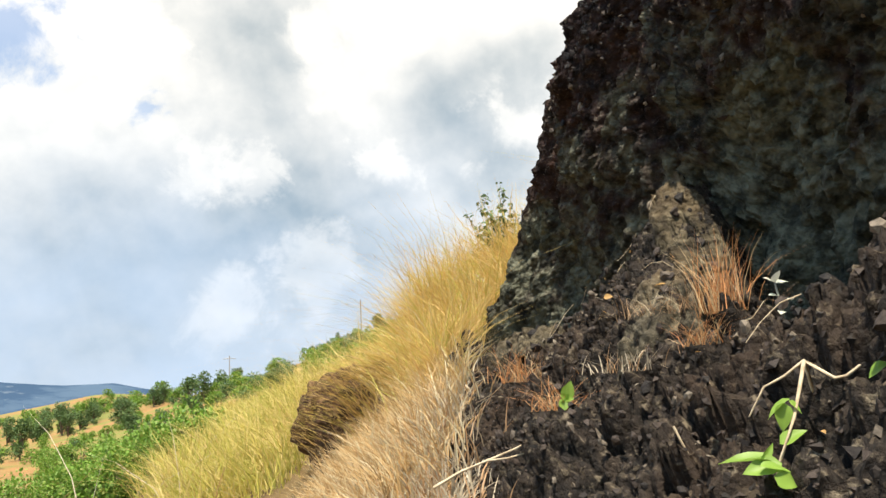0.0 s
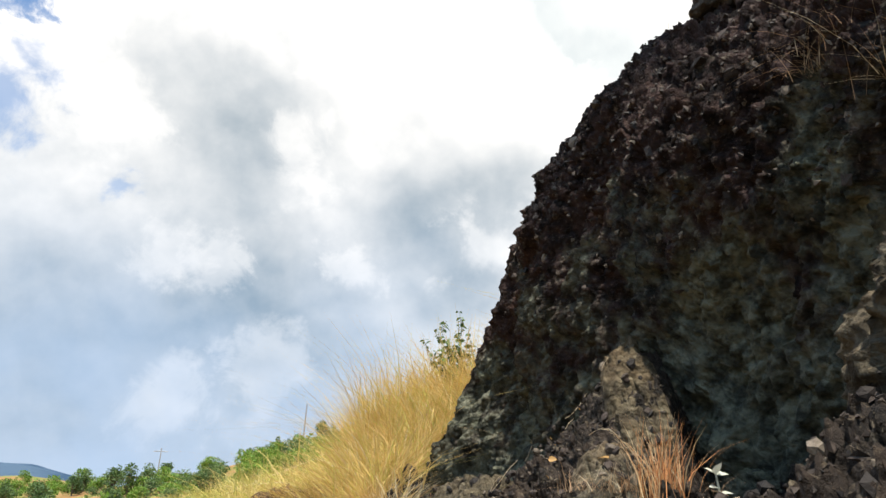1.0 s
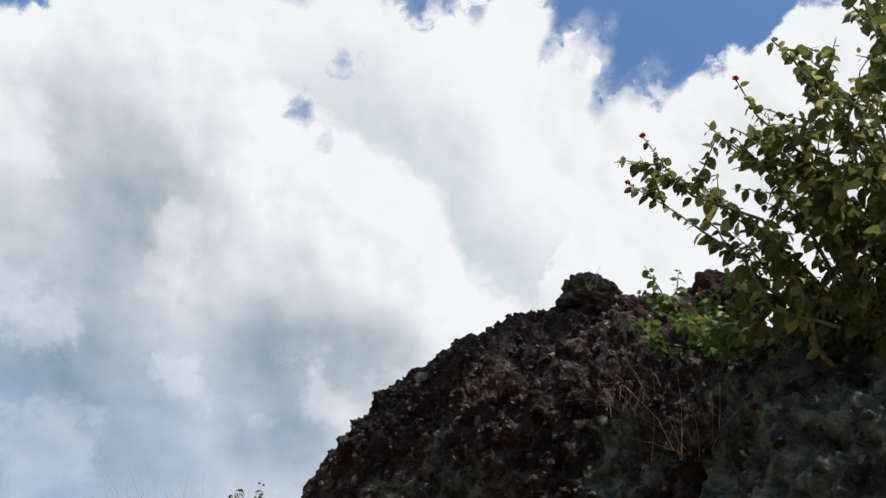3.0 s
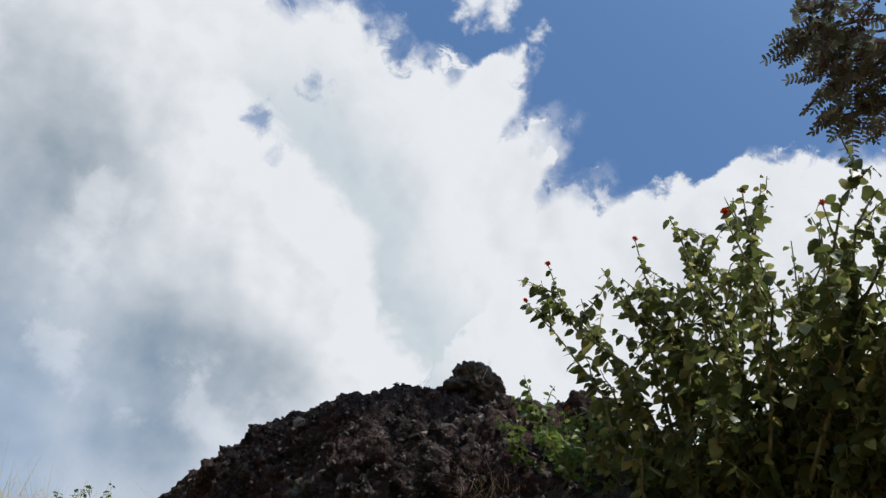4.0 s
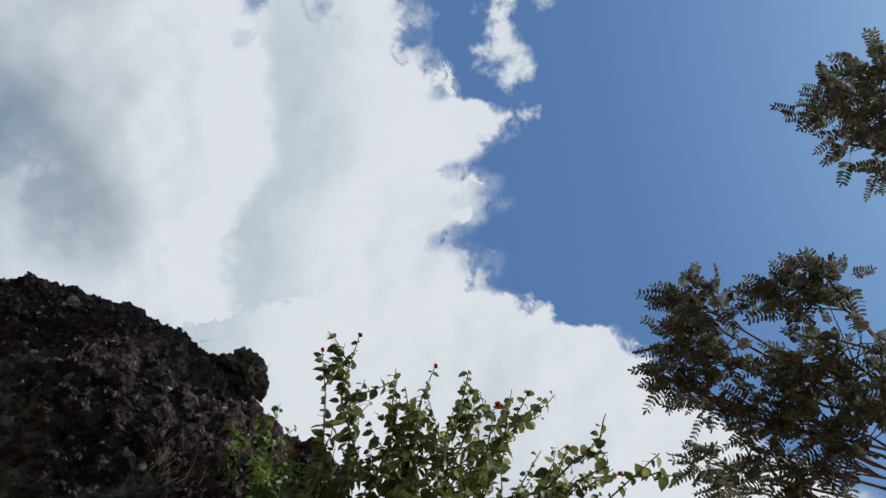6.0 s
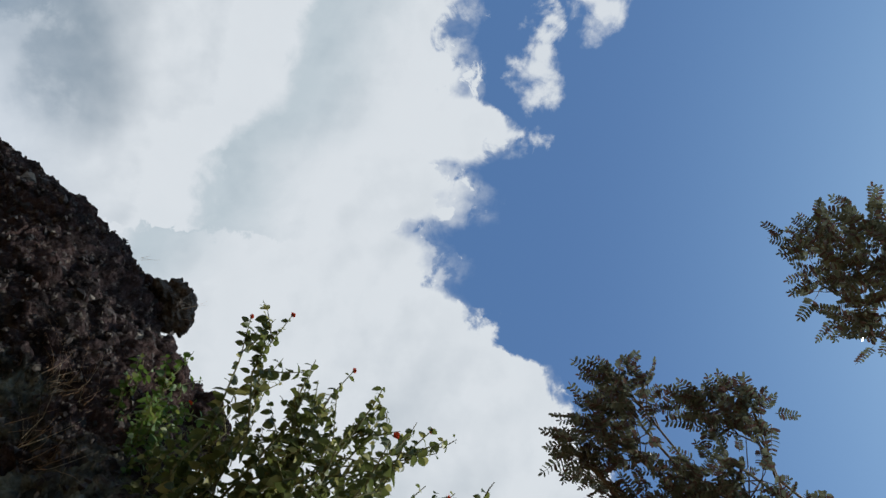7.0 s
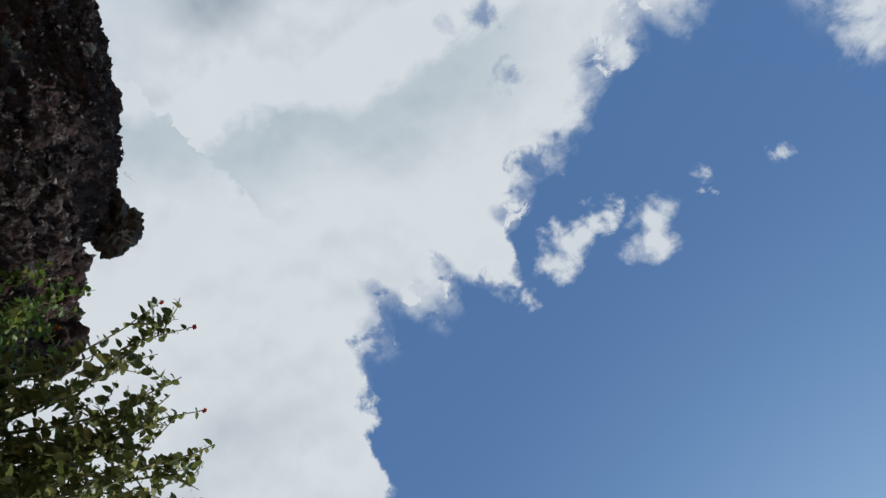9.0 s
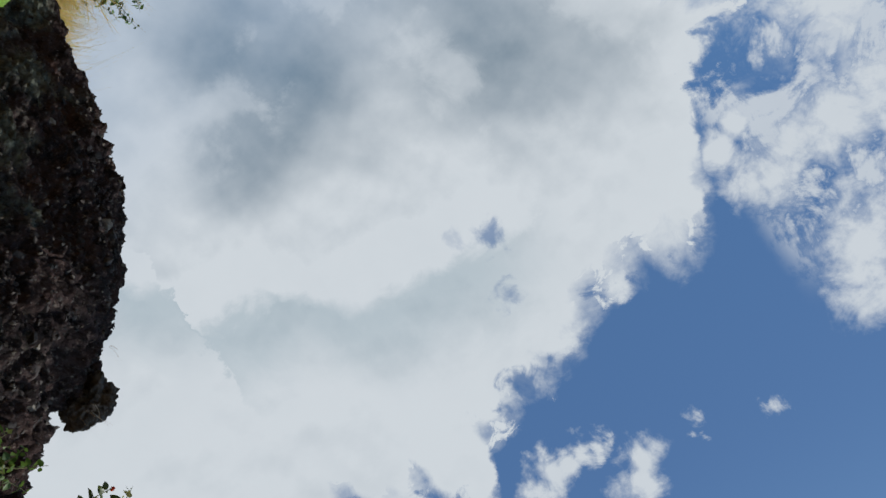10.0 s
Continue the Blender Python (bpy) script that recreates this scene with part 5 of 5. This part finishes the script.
for a, dist, size in [(-27.6, 52, 0.8), (-27.2, 50, 0.9), (-26.3, 55, 1.0), (-25.9, 51, 0.8), (-25.2, 56, 0.75), (-24.4, 60, 0.9), (-22.6, 46, 0.9), (-22.4, 40, 0.8), (-20.6, 62, 0.9), (-20.0, 64, 0.75), (-28.6, 30, 0.6), (-18.2, 44, 0.8),
                      (-17.2, 42, 0.9), (-16.1, 46, 0.8), (-12.6, 30, 0.55), (-12.1, 30, 0.6), (-11.8, 30.5, 0.6), (-22.0, 30, 0.55), (-17.9, 28, 0.5), (-29.4, 58, 0.8), (-18.8, 66, 0.7), (-15.0, 60, 0.7), (-9.6, 55, 0.5), (-7.6, 54, 0.55), (-9.1, 55, 0.45), (-4.6, 50, 0.7), (-3.9, 50, 0.6)]:
    x, y = polar(a, dist)
    plant("tree", x, y, size * 0.8, "small trees on the fields")
for group in kinds.values():
    for src in group:
        for o in (*src.children_recursive, src):
            bpy.data.objects.remove(o)


# ---- poles behind the ridge ----
def utility_pole(x, y, top, arm, label):
    z = float(ground_height(np.array([x]), np.array([y]))[0])
    ob = tagged(new("utility_pole"), label, "pole", "poles behind the ridge")
    stem_part(ob, [(x, y, z - 0.3), (x, y, (z + top) / 2), (x, y, top)], 0.07, 0.05, pole_mat, "post", 8)
    if arm:
        stem_part(ob, [(x - arm, y, top - 0.35), (x, y, top - 0.3), (x + arm, y, top - 0.35)], 0.05, 0.05, metal_mat, "crossarm", 6)
    return ob


utility_pole(-7.1, 68.9, 11.75, 0, "thin grey utility pole rising behind the hill")
utility_pole(-2.5, 68.7, 14.4, 0, "thin grey utility pole rising behind the hill")
utility_pole(-24.0, 86.4, 8.7, 0.7, "distant pole with a short crossarm beyond the fields")


# ---- loose stones, last ----
def stone_mesh(seed, mat, flatness):
    bm = bmesh.new()
    bmesh.ops.create_icosphere(bm, subdivisions=1, radius=1.0)
    v = np.array([w.co[:] for w in bm.verts])
    g, _ = cells(v * 1.3 + seed)
    k = 1 + 0.34 * fbm(v * 1.6 + seed * 3.1, 2) + 0.5 * (0.5 - g)
    for w, c, m in zip(bm.verts, v, k):
        w.co = Vector(c * m * np.array((1.0, 0.8, flatness)))
    me = bpy.data.meshes.new("stone")
    bm.to_mesh(me)
    bm.free()
    me.materials.append(mat)
    return me


stone_kinds = [stone_mesh(1.0 + i * 2.7, chip_mat, 0.55 + 0.08 * i) for i in range(6)]


def stone(parent, place_at, size, r):
    ob = new("stone", stone_kinds[int(r.integers(0, 6))])
    ob.parent = parent
    ob.location = place_at
    ob.rotation_euler = r.uniform(0, 6.28, 3)
    ob.scale = (size, size * r.uniform(0.7, 1.1), size * r.uniform(0.7, 1.1))


def chips(parent, centres, sizes, r, mat):
    """A scatter of small angular fragments, joined."""
    oct_v = np.array([(1, 0, 0), (-0.9, 0.1, 0), (0.1, 1, 0), (0, -1, 0.1), (0.2, 0, 0.8), (-0.1, 0.1, -0.8)])
    oct_f = np.array([(0, 2, 4), (2, 1, 4), (1, 3, 4), (3, 0, 4), (2, 0, 5), (1, 2, 5), (3, 1, 5), (0, 3, 5)])
    n_c = len(centres)
    a = r.normal(0, 1, (n_c, 3))
    turns = frames_along(a, r.normal(0, 1, (n_c, 3)), sizes) * r.uniform(0.45, 1.2, (n_c, 1, 3))
    v, f = spread(oct_v, oct_f, turns, centres)
    v = v + r.normal(0, 1, v.shape) * np.repeat(sizes, len(oct_v))[:, None] * 0.16
    ob = mesh_object("gravel", v, f, mat, parent, smooth=False)
    return tagged(ob, "loose angular chips", kind="stuff")


r7 = np.random.default_rng(7)
ii, jj = r7.integers(120, 560, 14000), r7.integers(16, 225, 14000)
at_bank = bank_shell[ii, jj]
keep = at_bank[:, 0] > -0.02 + 0.03 * np.maximum(at_bank[:, 1] - 1.7, 0)
chips(bank, at_bank[keep], 0.002 + 0.011 * r7.uniform(0, 1, keep.sum()) ** 2.2, r7, chip_mat)
ii, jj = r7.integers(180, 520, 2600), r7.integers(36, 190, 2600)
chips(bank, bank_shell[ii, jj] - (0, 0, 0.003), 0.005 + 0.011 * r7.uniform(0, 1, 2600) ** 2.0, r7, chip_mat)
ii, jj = r7.integers(100, 460, 12000), r7.integers(60, n_f + 12, 12000)
at_rock = rock_shell[ii, jj]
keep = at_rock[:, 2] > 2.2 + 0.5 * r7.uniform(0, 1, len(at_rock))
chips(rock, at_rock[keep], 0.0025 + 0.013 * r7.uniform(0, 1, keep.sum()) ** 2.2, r7, chip_mat)
for _ in range(290):
    x, y = r7.uniform(0.08, 0.95), r7.uniform(0.75, 3.0)
    stone(bank, on_bank(x, y, r7.uniform(0.0, 0.03)), 0.006 + 0.014 * r7.uniform() ** 2.4, r7)
shell = rock_shell
for _ in range(295):
    i, j = int(r7.integers(150, 440)), int(r7.integers(95, n_f + 6))
    p = shell[i, j]
    if p[2] > 2.35 + 0.35 * r7.uniform():
        size = 0.010 + 0.024 * r7.uniform() ** 2
        stone(rock, p - nrm[i, j] * size * 0.35, size, r7)
for heap in screes:
    surf = ob_points[heap]
    for _ in range(26):
        p = surf[int(r7.integers(25, 85)), int(r7.integers(25, 85))]
        stone(heap, p, 0.008 + 0.018 * r7.uniform() ** 2, r7)
